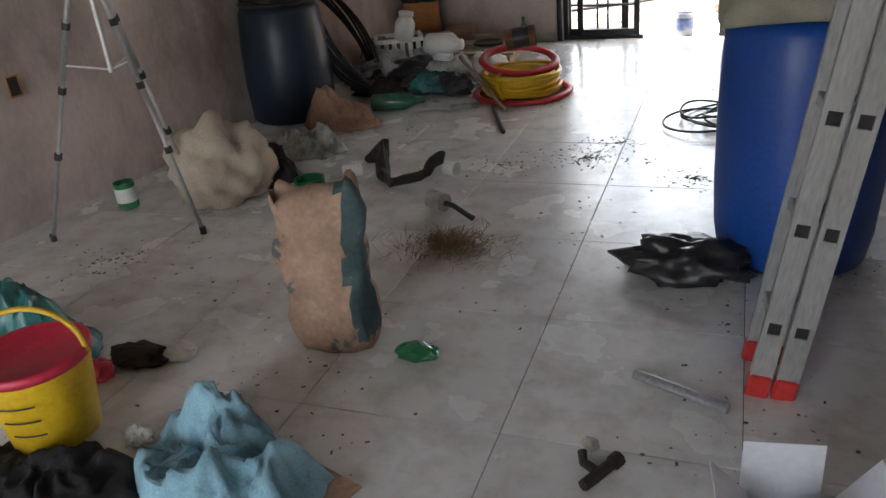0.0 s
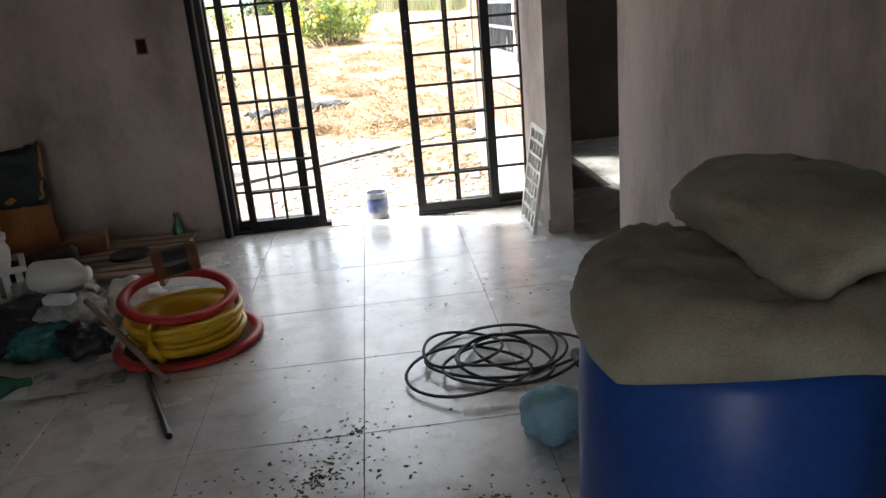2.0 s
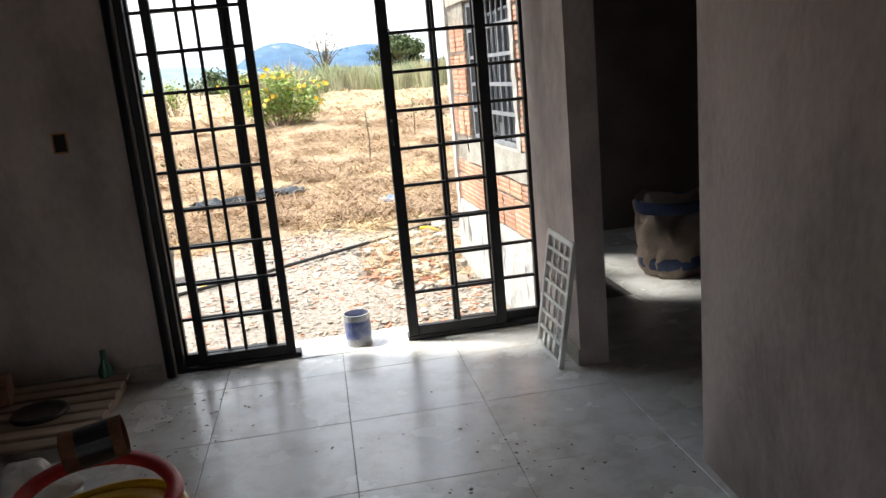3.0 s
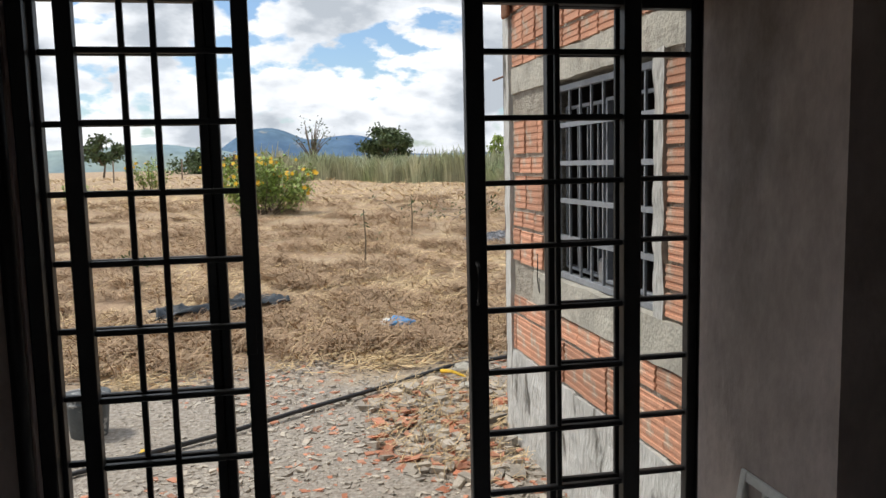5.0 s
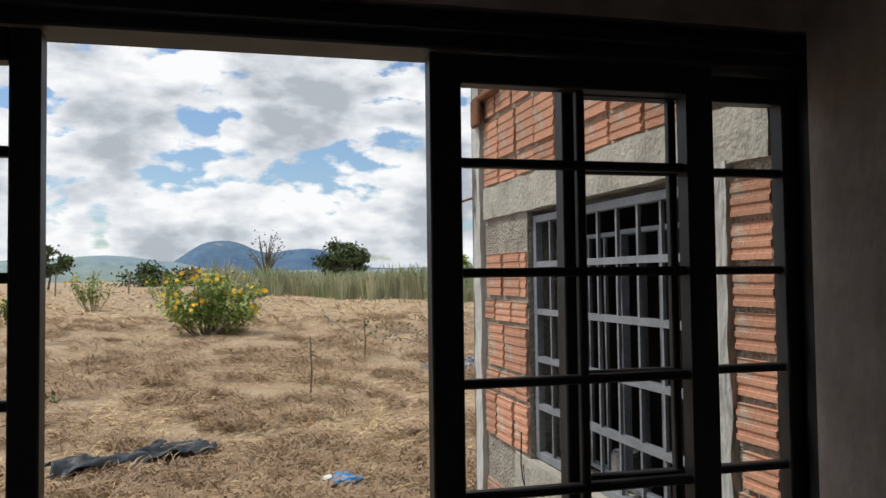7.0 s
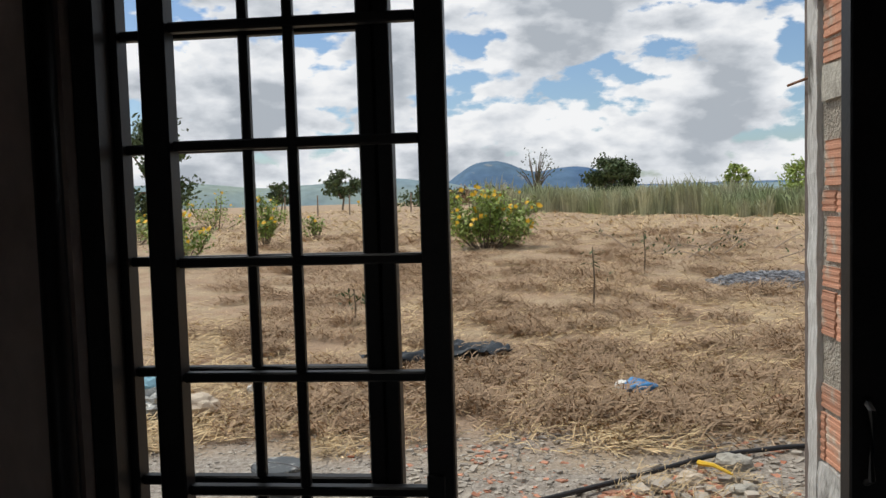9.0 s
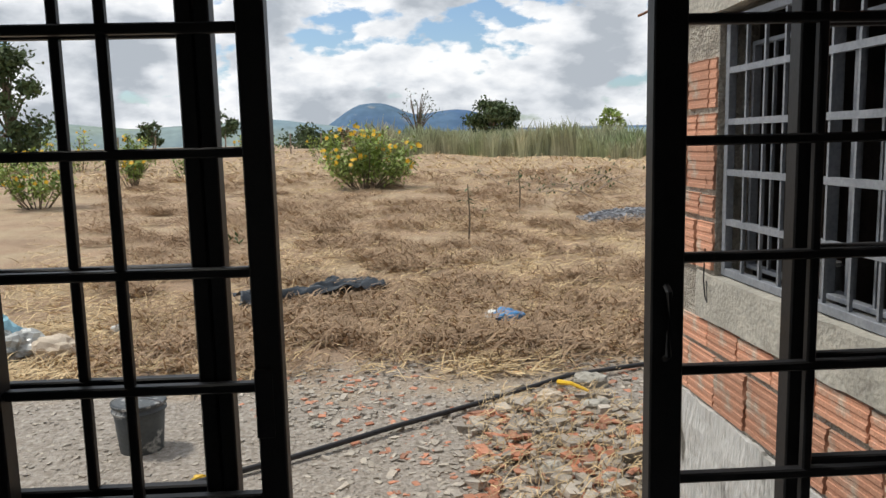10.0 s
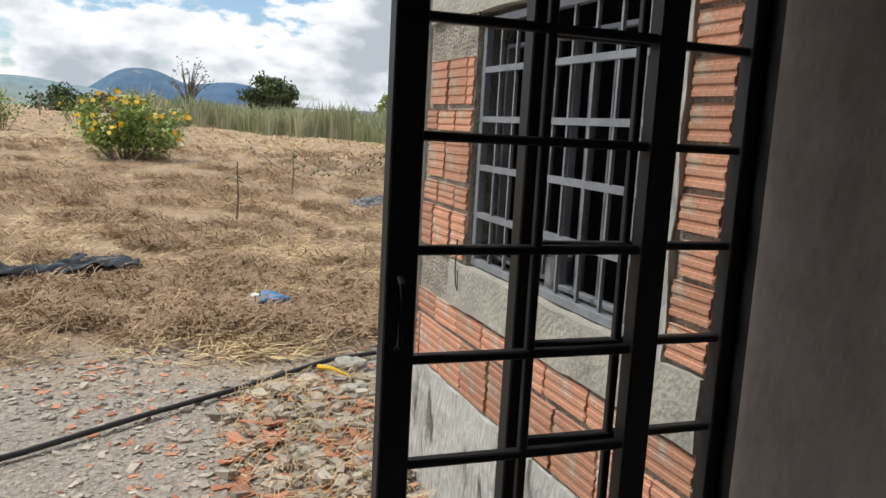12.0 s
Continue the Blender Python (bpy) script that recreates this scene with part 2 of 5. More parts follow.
wall("wall_side_room", [(4.0, -2.2, 0, 4.15, 9.03, H), (0.83, 9.03, 0, 4.15, 9.18, H), (RX + 0.15, 3.2, 0, 4.0, 3.35, H)], M_ROOMSHADE, "bare plaster wall of the side room with shade in its colour")
solid("ceiling", box(-3.7, -2.35, H, 4.15, 7.03, H + 0.15), M_CEIL, Matrix(), "bare concrete ceiling slab", "ceiling", kind="structure")
solid("ceiling_side_room", box(0.6, 7.03, H + 0.002, 4.15, 9.18, H + 0.15), M_CEIL, Matrix(), "bare concrete ceiling slab", "ceiling", kind="structure")
floor = solid("floor", boxes([(-3.6, -2.3, -0.2, 4.1, 7.06, -0.004), (1.12, 7.06, -0.2, 4.1, 9.5, -0.004)]), M_GROUT, Matrix(), "grey porcelain tile floor with dust and dirt", "floor", kind="structure")
solid("threshold", box(-1.2, 6.86, -0.003, 0.92, 7.08, 0.004, 0.002), M_TILE, Matrix(), "pale tile threshold under the grille door", "threshold", kind="structure")
solid("baseboard", boxes([(-2.5, DY - 0.012, 0.002, -1.22, DY, 0.085), (0.832, 6.2, 0.002, 0.843, DY, 0.085)], 0.003), M_CONCRETE, Matrix(), "low grey cement skirting", "baseboard", kind="structure")

# ---- grille door ----
P, Z1 = 0.197, 1.852
door = thing("door_1", Matrix(), "black iron sliding grille door standing half open", "door", kind="structure")
part("door_frame", boxes([(-1.154, 6.885, 0.004, -1.113, 6.985, 2.12), (0.876, 6.885, 0.004, 0.922, 6.985, 2.12), (-1.113, 6.885, 2.05, 0.876, 6.985, 2.12)], 0.004), M_IRON, door)
part("top_track", boxes([(-1.15, 6.862, 2.075, 0.92, 6.884, 2.10)], 0.003), M_IRON, door, "scuffed black top rail")
part("bottom_track", boxes([(-1.113, 6.89, 0.005, -0.5, 6.98, 0.03), (0.09, 6.89, 0.005, 0.876, 6.98, 0.03)], 0.003), M_IRON, door)
# added round bar that stands for the edge of the plaster reveal
part("reveal_edge_bar", tube([(-1.178, 6.842, 0.01), (-1.178, 6.842, 2.1)], 0.022, 10), M_IRON, door, "dark round bar standing for the plaster reveal edge", True)


def grille(name, x0, x1, y, stile, mids, bars_front=True):
    leaf = part(name, boxes([(x0, y - 0.02, 0.032, x0 + stile, y + 0.02, 2.045), (x1 - stile, y - 0.02, 0.032, x1, y + 0.02, 2.045), (x0 + stile, y - 0.02, 0.032, x1 - stile, y + 0.02, 0.085), (x0 + stile, y - 0.02, 1.992, x1 - stile, y + 0.02, 2.045)], 0.003), M_IRON, door)
    for k in range(9):
        z = Z1 - k * P
        part("crossbar", boxes([(x0 + stile, y - 0.011, z - 0.0085, x1 - stile, y + 0.011, z + 0.0085)], 0.003), M_IRON, leaf)
    for x in mids:
        part("upright_bar", boxes([(x - 0.0085, y - 0.009, 0.085, x + 0.0085, y + 0.009, 1.992)], 0.003), M_IRON, leaf)
    return leaf


g = grille("fixed_panel", -1.127, -0.624, 6.957, 0.027, [-0.88])
part("stile", boxes([(-0.68, 6.937, 0.086, -0.6515, 6.975, 1.99)], 0.003), M_IRON, g)
g = grille("sliding_leaf", -1.037, -0.528, 6.908, 0.046, [-0.786])
part("lock", boxes([(-0.575, 6.882, 0.98, -0.545, 6.888, 1.1)], 0.002), M_IRON, g)
g = grille("fixed_panel", 0.362, 0.875, 6.957, 0.032, [0.6])
g = grille("sliding_leaf", 0.094, 0.653, 6.908, 0.057, [0.383])
part("pull_handle", tube([(0.118, 6.888, 1.22), (0.118, 6.868, 1.21), (0.118, 6.868, 1.1), (0.118, 6.888, 1.09)], 0.006, 6), M_IRON, g)

# ---- brick house wing with window ----
HM = pose(0.875, 7.6, 0, 0, 0, 2)
wing = thing("wall_wing", HM, "unfinished ribbed clay brick wall with a grilled window", "brick wall", kind="structure")
S0, S1, W0, W1, ZS, ZT = -0.57, 1.44, -0.35, 0.86, 0.94, 1.885
part("mortar_core", boxes([(0.0, S0, -0.3, 0.15, W0, 2.75), (0.0, W1, -0.3, 0.15, S1, 2.75), (0.0, W0, -0.3, 0.15, W1, ZS - 0.18), (0.0, W0, ZT + 0.02, 0.15, W1, 2.75)]), M_MORTAR, wing)


def rough_slab(x0, y0, z0, x1, y1, z1, amp=0.008, seed=1, cut=0.06):
    bm = box(x0, y0, z0, x1, y1, z1)
    for axis, lo, hi in ((1, y0, y1), (2, z0, z1)):
        n = int((hi - lo) / cut)
        for i in range(1, n):
            co, no = [0, 0, 0], [0, 0, 0]
            co[axis], no[axis] = lo + (hi - lo) * i / n, 1
            bmesh.ops.bisect_plane(bm, geom=bm.verts[:] + bm.edges[:] + bm.faces[:], plane_co=co, plane_no=no)
    for v in bm.verts:
        d = Vector((noise.noise(v.co * 9 + Vector((seed, 0, 0))), noise.noise(v.co * 9 + Vector((0, seed, 0))), noise.noise(v.co * 9 + Vector((0, 0, seed)))))
        v.co += d * amp
    return bm


part("render_coat", rough_slab(-0.022, S0, -0.3, 0.0, S1, 0.42, 0.012, 2), M_RENDER, wing, "stained pale grey cement render")
part("sill_band", rough_slab(-0.02, S0, 0.765, 0.15, W1 + 0.12, ZS, 0.008, 3), M_CONCRETE, wing, "rough cement sill band")
part("lintel_band", rough_slab(-0.016, S0, 1.905, 0.12, S1 - 0.1, 2.045, 0.008, 4), M_CONCRETE, wing, "rough cement lintel band")
part("corner_column", rough_slab(-0.026, S1 - 0.075, -0.3, 0.15, S1 + 0.015, 2.7, 0.008, 5), M_RENDER, wing, "plastered grey corner column")
part("jamb_column", rough_slab(-0.02, W0 - 0.075, ZS - 0.02, 0.14, W0, 1.91, 0.011, 6, 0.035), M_RENDER, wing, "grey cement jamb of the window")

# ---- ground ----
GZ = -0.12


def ground_z(x, y):
    f = min(max((y - 10.5) / 8, 0), 1)
    return GZ + 0.02 * min(max(y - 12, 0), 48) + 0.035 * noise.noise(Vector((x * 0.5, y * 0.5, 0))) + f * 0.05 * noise.noise(Vector((x * 0.23, y * 0.23, 4))) + 0.016 * noise.noise(Vector((x * 2.1, y * 2.1, 0)))


def ground_material():
    m = mat("dry_earth", (0.41, 0.28, 0.18), (0.31, 0.215, 0.14), 0.95, 1.3, 38, 0.9, c=(0.44, 0.335, 0.215), c_lo=0.42, c_hi=0.62, c_scale=0.9, bump_dist=0.04, fine_mix=0.55)
    N, L = m.node_tree.nodes, m.node_tree.links
    bs = N["Principled BSDF"]
    old = bs.inputs["Base Color"].links[0].from_socket
    tc = N.new("ShaderNodeTexCoord")
    sp = N.new("ShaderNodeSeparateXYZ")
    L.new(tc.outputs["Object"], sp.inputs[0])
    nz = N.new("ShaderNodeTexNoise")
    nz.inputs["Scale"].default_value, nz.inputs["Detail"].default_value = 0.9, 5
    L.new(tc.outputs["Object"], nz.inputs["Vector"])
    ma = N.new("ShaderNodeMath")
    ma.operation = "MULTIPLY_ADD"
    ma.inputs[1].default_value = 2.6
    L.new(nz.outputs[0], ma.inputs[0])
    L.new(sp.outputs["Y"], ma.inputs[2])
    mr = N.new("ShaderNodeMapRange")
    mr.inputs[1].default_value, mr.inputs[2].default_value = 11.7, 12.5
    L.new(ma.outputs[0], mr.inputs[0])
    gr = N.new("ShaderNodeTexNoise")
    gr.inputs["Scale"].default_value, gr.inputs["Detail"].default_value = 30, 6
    L.new(tc.outputs["Object"], gr.inputs["Vector"])
    rp = N.new("ShaderNodeValToRGB")
    rp.color_ramp.elements[0].position, rp.color_ramp.elements[1].position = 0.35, 0.65
    rp.color_ramp.elements[0].color, rp.color_ramp.elements[1].color = (0.25, 0.215, 0.175, 1), (0.42, 0.38, 0.33, 1)
    L.new(gr.outputs[0], rp.inputs[0])
    mx = N.new("ShaderNodeMixRGB")
    L.new(mr.outputs[0], mx.inputs[0])
    L.new(rp.outputs[0], mx.inputs[1])
    L.new(old, mx.inputs[2])
    L.new(mx.outputs[0], bs.inputs["Base Color"])
    return m


M_EARTH = ground_material()
gx = sorted({round(v, 3) for v in [-3000, -800, -300, -120, -60, -35, 35, 60, 120, 300, 800, 3000] + [i * 1.0 for i in range(-24, 25)] + [i * 0.2 for i in range(-30, 18)]})
gy = sorted({round(v, 3) for v in [-3000, -300, -60, -20, -8, -3, 0, 3, 5, 60, 80, 140, 300, 800, 3000] + [7.04 + i * 0.2 for i in range(0, 60)] + [20 + i * 1.2 for i in range(0, 28)]})
gverts = [(x, y, ground_z(x, y) - (0.3 if -8 < y < 7 else 0)) for y in gy for x in gx]
gfaces = [(j * len(gx) + i, j * len(gx) + i + 1, (j + 1) * len(gx) + i + 1, (j + 1) * len(gx) + i) for j in range(len(gy) - 1) for i in range(len(gx) - 1)]
gr_ob = raw("ground", gverts, gfaces, M_EARTH)
tagged(gr_ob, "dry orange earth covered in cut straw", "ground", kind="structure")
for p in gr_ob.data.polygons:
    p.use_smooth = True

# ---- more materials ----
M_BLUEDRUM = mat("blue_plastic", (0.012, 0.075, 0.36), (0.01, 0.06, 0.29), 0.4, 3, 60, 0.05, c=(0.16, 0.25, 0.42), c_lo=0.7, c_hi=0.76, c_scale=7)
M_DARKDRUM = mat("dark_plastic", (0.02, 0.035, 0.06), (0.015, 0.025, 0.04), 0.4, 4, 60, 0.08)
M_BLACK = mat("black_plastic", (0.018, 0.018, 0.02), (0.03, 0.03, 0.032), 0.38, 8, 60, 0.2)
M_BLACKCLOTH = mat("black_cloth", (0.016, 0.016, 0.018), (0.028, 0.027, 0.027), 0.95, 8, 200, 0.3)
M_RUBBER = mat("black_rubber", (0.02, 0.02, 0.022), rough=0.5, scale=10, bump=0.1)
M_ALU = mat("aluminium", (0.5, 0.51, 0.5), (0.39, 0.4, 0.395), 0.42, 6, 120, 0.06, metal=0.55, stretch=(1, 1, 0.2))
M_REDPL = mat("red_plastic", (0.55, 0.035, 0.03), (0.45, 0.03, 0.025), 0.45, 6, 60, 0.06)
M_LID = mat("crimson_lid", (0.62, 0.03, 0.07), (0.5, 0.03, 0.06), 0.4, 5, 60, 0.06, c=(0.6, 0.3, 0.3), c_lo=0.68, c_hi=0.75)
M_YELLOW = mat("yellow_plastic", (0.78, 0.5, 0.02), (0.68, 0.43, 0.02), 0.4, 5, 60, 0.06)
M_BLANKET = mat("quilt", (0.43, 0.41, 0.32), (0.3, 0.275, 0.215), 0.95, 7, 260, 0.2, bump_dist=0.01, c=(0.4, 0.45, 0.34), c_lo=0.5, c_hi=0.7, c_scale=2.5)
M_PAPER = mat("kraft_paper", (0.5, 0.34, 0.245), (0.36, 0.235, 0.165), 0.85, 9, 60, 0.3, c=(0.12, 0.14, 0.14), c_lo=0.59, c_hi=0.63, c_scale=8)
M_KRAFT = mat("plain_kraft", (0.42, 0.27, 0.18), (0.33, 0.2, 0.13), 0.85, 7, 60, 0.4)
M_SACKPRINT = mat("teal_print", (0.05, 0.095, 0.105), (0.08, 0.125, 0.13), 0.8, 9, 60, 0.3, c=(0.4, 0.27, 0.19), c_lo=0.58, c_hi=0.64, c_scale=9)
M_PRINT = mat("printed_band", (0.025, 0.035, 0.04), (0.04, 0.05, 0.05), 0.8, 9, 60, 0.3)
M_ORANGEBAG = mat("orange_paper", (0.5, 0.23, 0.08), (0.42, 0.18, 0.06), 0.8, 6, 60, 0.3)
M_CLOTH = mat("beige_cloth", (0.66, 0.57, 0.45), (0.55, 0.46, 0.36), 0.95, 6, 150, 0.5)
M_BLUERAG = mat("pale_blue_cloth", (0.3, 0.52, 0.62), (0.2, 0.38, 0.47), 0.95, 6, 150, 0.12, c=(0.12, 0.15, 0.17), c_lo=0.58, c_hi=0.66, c_scale=5)
M_WHITEPL = mat("white_plastic", (0.78, 0.78, 0.75), (0.64, 0.64, 0.6), 0.45, 7, 60, 0.15)
M_CLEAR = mat("milky_film", (0.45, 0.46, 0.44), (0.3, 0.31, 0.3), 0.3, 8, 40, 0.5, c=(0.14, 0.15, 0.14), c_lo=0.5, c_hi=0.65, c_scale=9)
M_GREEN = mat("green_plastic", (0.015, 0.2, 0.07), (0.02, 0.14, 0.05), 0.3, 8, 60, 0.2)
M_TEAL = mat("teal_film", (0.05, 0.22, 0.21), (0.03, 0.13, 0.13), 0.25, 9, 40, 0.5)
M_GLASSGREEN = mat("green_glass", (0.05, 0.16, 0.1), (0.03, 0.1, 0.07), 0.15, 8, 40, 0.1)
M_WOOD = mat("weathered_wood", (0.5, 0.4, 0.31), (0.38, 0.3, 0.23), 0.85, 4, 60, 0.4, stretch=(0.3, 4, 4))
M_STICK = mat("old_wood", (0.3, 0.23, 0.17), (0.2, 0.15, 0.11), 0.85, 8, 60, 0.4)
M_BROWN = mat("burnt_brown", (0.02, 0.014, 0.012), (0.035, 0.025, 0.02), 0.8, 9, 60, 0.6)
M_RUST = mat("rust", (0.22, 0.1, 0.05), (0.14, 0.065, 0.035), 0.85, 12, 90, 0.4)
M_TIN = mat("tin", (0.4, 0.41, 0.42), (0.3, 0.3, 0.31), 0.4, 8, 90, 0.1, metal=0.6)
M_LABELBLUE = mat("blue_label", (0.05, 0.08, 0.25), (0.3, 0.32, 0.4), 0.5, 9, 60, 0.05)
M_STRAW = mat("straw", (0.65, 0.5, 0.295), (0.5, 0.375, 0.215), 0.9, 3, 40, 0.0, island=0.35)
M_STRAWB = mat("brown_straw", (0.43, 0.305, 0.195), (0.31, 0.215, 0.135), 0.9, 3, 40, 0.0, island=0.3)
M_LEAF = mat("leaf", (0.2, 0.3, 0.06), (0.31, 0.38, 0.1), 0.6, 2, 30, 0.0, island=0.35)
M_LEAFDARK = mat("dark_leaf", (0.05, 0.085, 0.028), (0.08, 0.11, 0.04), 0.7, 2, 30, 0.0, island=0.4)
M_GRASS = mat("reed_grass", (0.29, 0.35, 0.17), (0.5, 0.48, 0.32), 0.8, 0.25, 30, 0.0, island=0.35)
M_FLOWER = mat("yellow_petal", (0.85, 0.52, 0.02), (0.75, 0.42, 0.02), 0.6, 5, 30, 0.0)
M_BARK = mat("bark", (0.2, 0.15, 0.1), (0.13, 0.1, 0.07), 0.9, 9, 60, 0.4)
# distance haze is painted into both hill colours, no air between
M_HILL = mat("haze_painted_hill", (0.085, 0.15, 0.27), (0.12, 0.19, 0.27), 1.0, 0.006, 0.05, 0.0, c=(0.3, 0.31, 0.31), c_lo=0.58, c_hi=0.66, c_scale=0.02, spec=0.0)
M_HILLFAR = mat("haze_painted_ridge", (0.27, 0.33, 0.3), (0.22, 0.3, 0.34), 1.0, 0.008, 0.06, 0.0, spec=0.0)
M_TARP = mat("tarpaulin", (0.01, 0.016, 0.022), (0.02, 0.03, 0.042), 0.5, 8, 60, 0.4)
M_STONE = mat("rubble_stone", (0.46, 0.41, 0.34), (0.33, 0.3, 0.26), 0.95, 12, 90, 0.6, island=0.3)
M_SHARD = mat("brick_shard", (0.52, 0.2, 0.11), (0.45, 0.24, 0.16), 0.95, 12, 90, 0.6, island=0.3)
M_GRAVEL = mat("grey_gravel", (0.2, 0.21, 0.23), (0.3, 0.31, 0.33), 0.95, 30, 120, 0.9, island=0.3)
M_BUCKET = mat("dirty_bucket", (0.05, 0.06, 0.065), (0.08, 0.09, 0.095), 0.55, 6, 60, 0.2, c=(0.42, 0.42, 0.4), c_lo=0.56, c_hi=0.62, c_scale=8)
M_BLUEBAG = mat("blue_film", (0.06, 0.28, 0.6), (0.05, 0.22, 0.5), 0.35, 8, 60, 0.3)
M_CARD = mat("white_card", (0.78, 0.8, 0.84), (0.7, 0.72, 0.77), 0.6, 4, 60, 0.05)
M_PAPERSHEET = mat("printed_sheet", (0.5, 0.5, 0.48), (0.38, 0.39, 0.38), 0.6, 6, 60, 0.1, c=(0.2, 0.21, 0.22), c_lo=0.55, c_hi=0.6, c_scale=8)
M_SHOE = mat("sack_weave", (0.3, 0.24, 0.2), (0.22, 0.17, 0.14), 0.9, 6, 120, 0.5)
M_NAVY = mat("navy_band", (0.04, 0.06, 0.13), rough=0.8, scale=9)
M_DIRT = mat("floor_dirt", (0.13, 0.105, 0.08), (0.19, 0.155, 0.12), 0.95, 20, 90, 0.5, island=0.4)

# ---- window grille of the wing ----
win = thing("window_1", HM, "grey painted steel window grille in a brick opening", "window", kind="structure")


def grid_panel(name, x, s0, s1, z0, z1, ups, bars, fr=0.028):
    gp = part(name, boxes([(x, s0, z0, x + 0.03, s0 + fr, z1), (x, s1 - fr, z0, x + 0.03, s1, z1), (x, s0 + fr, z0, x + 0.03, s1 - fr, z0 + fr), (x, s0 + fr, z1 - fr, x + 0.03, s1 - fr, z1)], 0.002), M_GREYSTEEL, win)
    for s in ups:
        part("upright_bar", boxes([(x + 0.005, s - 0.005, z0 + fr, x + 0.016, s + 0.005, z1 - fr)]), M_GREYSTEEL, gp)
    for z in bars:
        part("crossbar", boxes([(x + 0.001, s0 + fr, z - 0.011, x + 0.026, s1 - fr, z + 0.011)]), M_GREYSTEEL, gp)
    return gp


n_up = 9
grid_panel("grille_frame", 0.02, W0 + 0.005, W1 - 0.01, ZS + 0.004, ZT, [W0 + 0.03 + (W1 - W0 - 0.06) * i / n_up for i in range(1, n_up)], [1.145 + 0.183 * i for i in range(4)])
grid_panel("sliding_frame", 0.075, W0 + 0.03, W0 + 0.62, ZS + 0.03, ZT - 0.09, [W0 + 0.03 + 0.59 * i / 5 for i in range(1, 5)], [], 0.016)
grid_panel("sliding_frame", 0.108, W0 + 0.55, W1 - 0.03, ZS + 0.03, ZT - 0.09, [W0 + 0.55 + 0.6 * i / 5 for i in range(1, 5)], [], 0.016)
part("wire_loop", tube([(-0.03, W1 + 0.02, ZS + 0.1), (-0.035, W1 + 0.015, ZS - 0.02), (-0.035, W1 + 0.0, ZS - 0.08), (-0.035, W1 - 0.02, ZS - 0.1), (-0.035, W1 - 0.01, ZS - 0.02)], 0.003, 5), M_RUBBER, win, "dangling black wire")
solid("coffee_tin", lathe([(0.045, 0), (0.048, 0.005), (0.048, 0.12), (0.043, 0.125), (0.043, 0.13)], 16), M_TIN, HM @ pose(0.12, 0.33, ZS + 0.0), "small dull tin standing on the window sill", "tin")
solid("roof_tile", boxes([(-0.05, S1 - 0.32, 2.44, 0.1, S1 - 0.05, 2.47), (-0.055, S1 - 0.14, 2.33, -0.03, S1 - 0.04, 2.46)], 0.008), M_RUST, HM, "reddish clay roof tile edge at the eave", "roof tile")
solid("rebar_stub", tube([(-0.02, S1, 2.02), (-0.02, S1 + 0.25, 2.02)], 0.006, 6), M_RUST, HM, "rusty steel bar poking from the brick wall", "steel bar")

# ---- indoor things ----
drum = thing("plastic_drum", pose(0.464, 3.01, 0), "tall blue plastic drum on the tile floor under a folded quilt", "drum")
drum.scale = (1, 1, 0.965)
part("shell", lathe([(0.23, 0.003), (0.246, 0.015), (0.264, 0.12), (0.272, 0.3), (0.274, 0.5), (0.271, 0.7), (0.264, 0.84), (0.244, 0.88), (0.23, 0.885)], 48), M_BLUEDRUM, drum, smooth=True)
part("rim", lathe([(0.235, 0.885), (0.248, 0.888), (0.248, 0.905), (0.235, 0.908)], 40), M_BLUEDRUM, drum, smooth=True)


def wrinkle(p, seed):
    """Shift of stitched, creased cloth at a point."""
    q = p * 7 + Vector((seed, seed * 2, 0))
    q += Vector((noise.noise(q), noise.noise(q + Vector((4, 1, 7))), 0)) * 0.7
    return 0.018 * noise.noise(q * 0.5) + 0.017 * (1 - 2 * abs(noise.noise(q))) + 0.008 * (1 - 2 * abs(noise.noise(q * 2.6)))


# folded quilt: a soft pad whose rim sags over the drum
NU = 44
bm = bmesh.new()
skin = ([], [])
for side in (0, 1):
    for i in range(NU + 1):
        row = []
        for j in range(NU + 1):
            u, v = 2 * i / NU - 1, 2 * j / NU - 1
            px, py = 0.295 * u * (1 - 0.36 * v * v) ** 0.5, 0.285 * v * (1 - 0.36 * u * u) ** 0.5
            r = math.hypot(px, py)
            full = (max(1 - abs(u) ** 7, 0) * max(1 - abs(v) ** 7, 0)) ** 0.5
            sag = 0.7 * max(r - 0.238, 0)
            mid = 0.906 - sag + 0.012 * noise.noise(Vector((px * 5, py * 5, 3)))
            half = 0.008 + 0.027 * full
            z = mid + half + wrinkle(Vector((px, py, 0)), 3) if side == 0 else max(mid - half, 0.879 - sag)
            row.append(bm.verts.new((px, py, z)))
        skin[side].append(row)
for i in range(NU):
    for j in range(NU):
        t_, b_ = skin
        bm.faces.new((t_[i][j], t_[i + 1][j], t_[i + 1][j + 1], t_[i][j + 1]))
        bm.faces.new((b_[i][j + 1], b_[i + 1][j + 1], b_[i + 1][j], b_[i][j]))
rim = [(i, 0) for i in range(NU)] + [(NU, j) for j in range(NU)] + [(i, NU) for i in range(NU, 0, -1)] + [(0, j) for j in range(NU, 0, -1)]
for (i, j), (k, l) in zip(rim, rim[1:] + rim[:1]):
    bm.faces.new((skin[1][i][j], skin[1][k][l], skin[0][k][l], skin[0][i][j]))
solid("folded_quilt", bm, M_BLANKET, pose(0.475, 2.99, 0.0, 0, 0, -12), "dusty olive quilt folded over the top of the drum", "quilt", smooth=True)

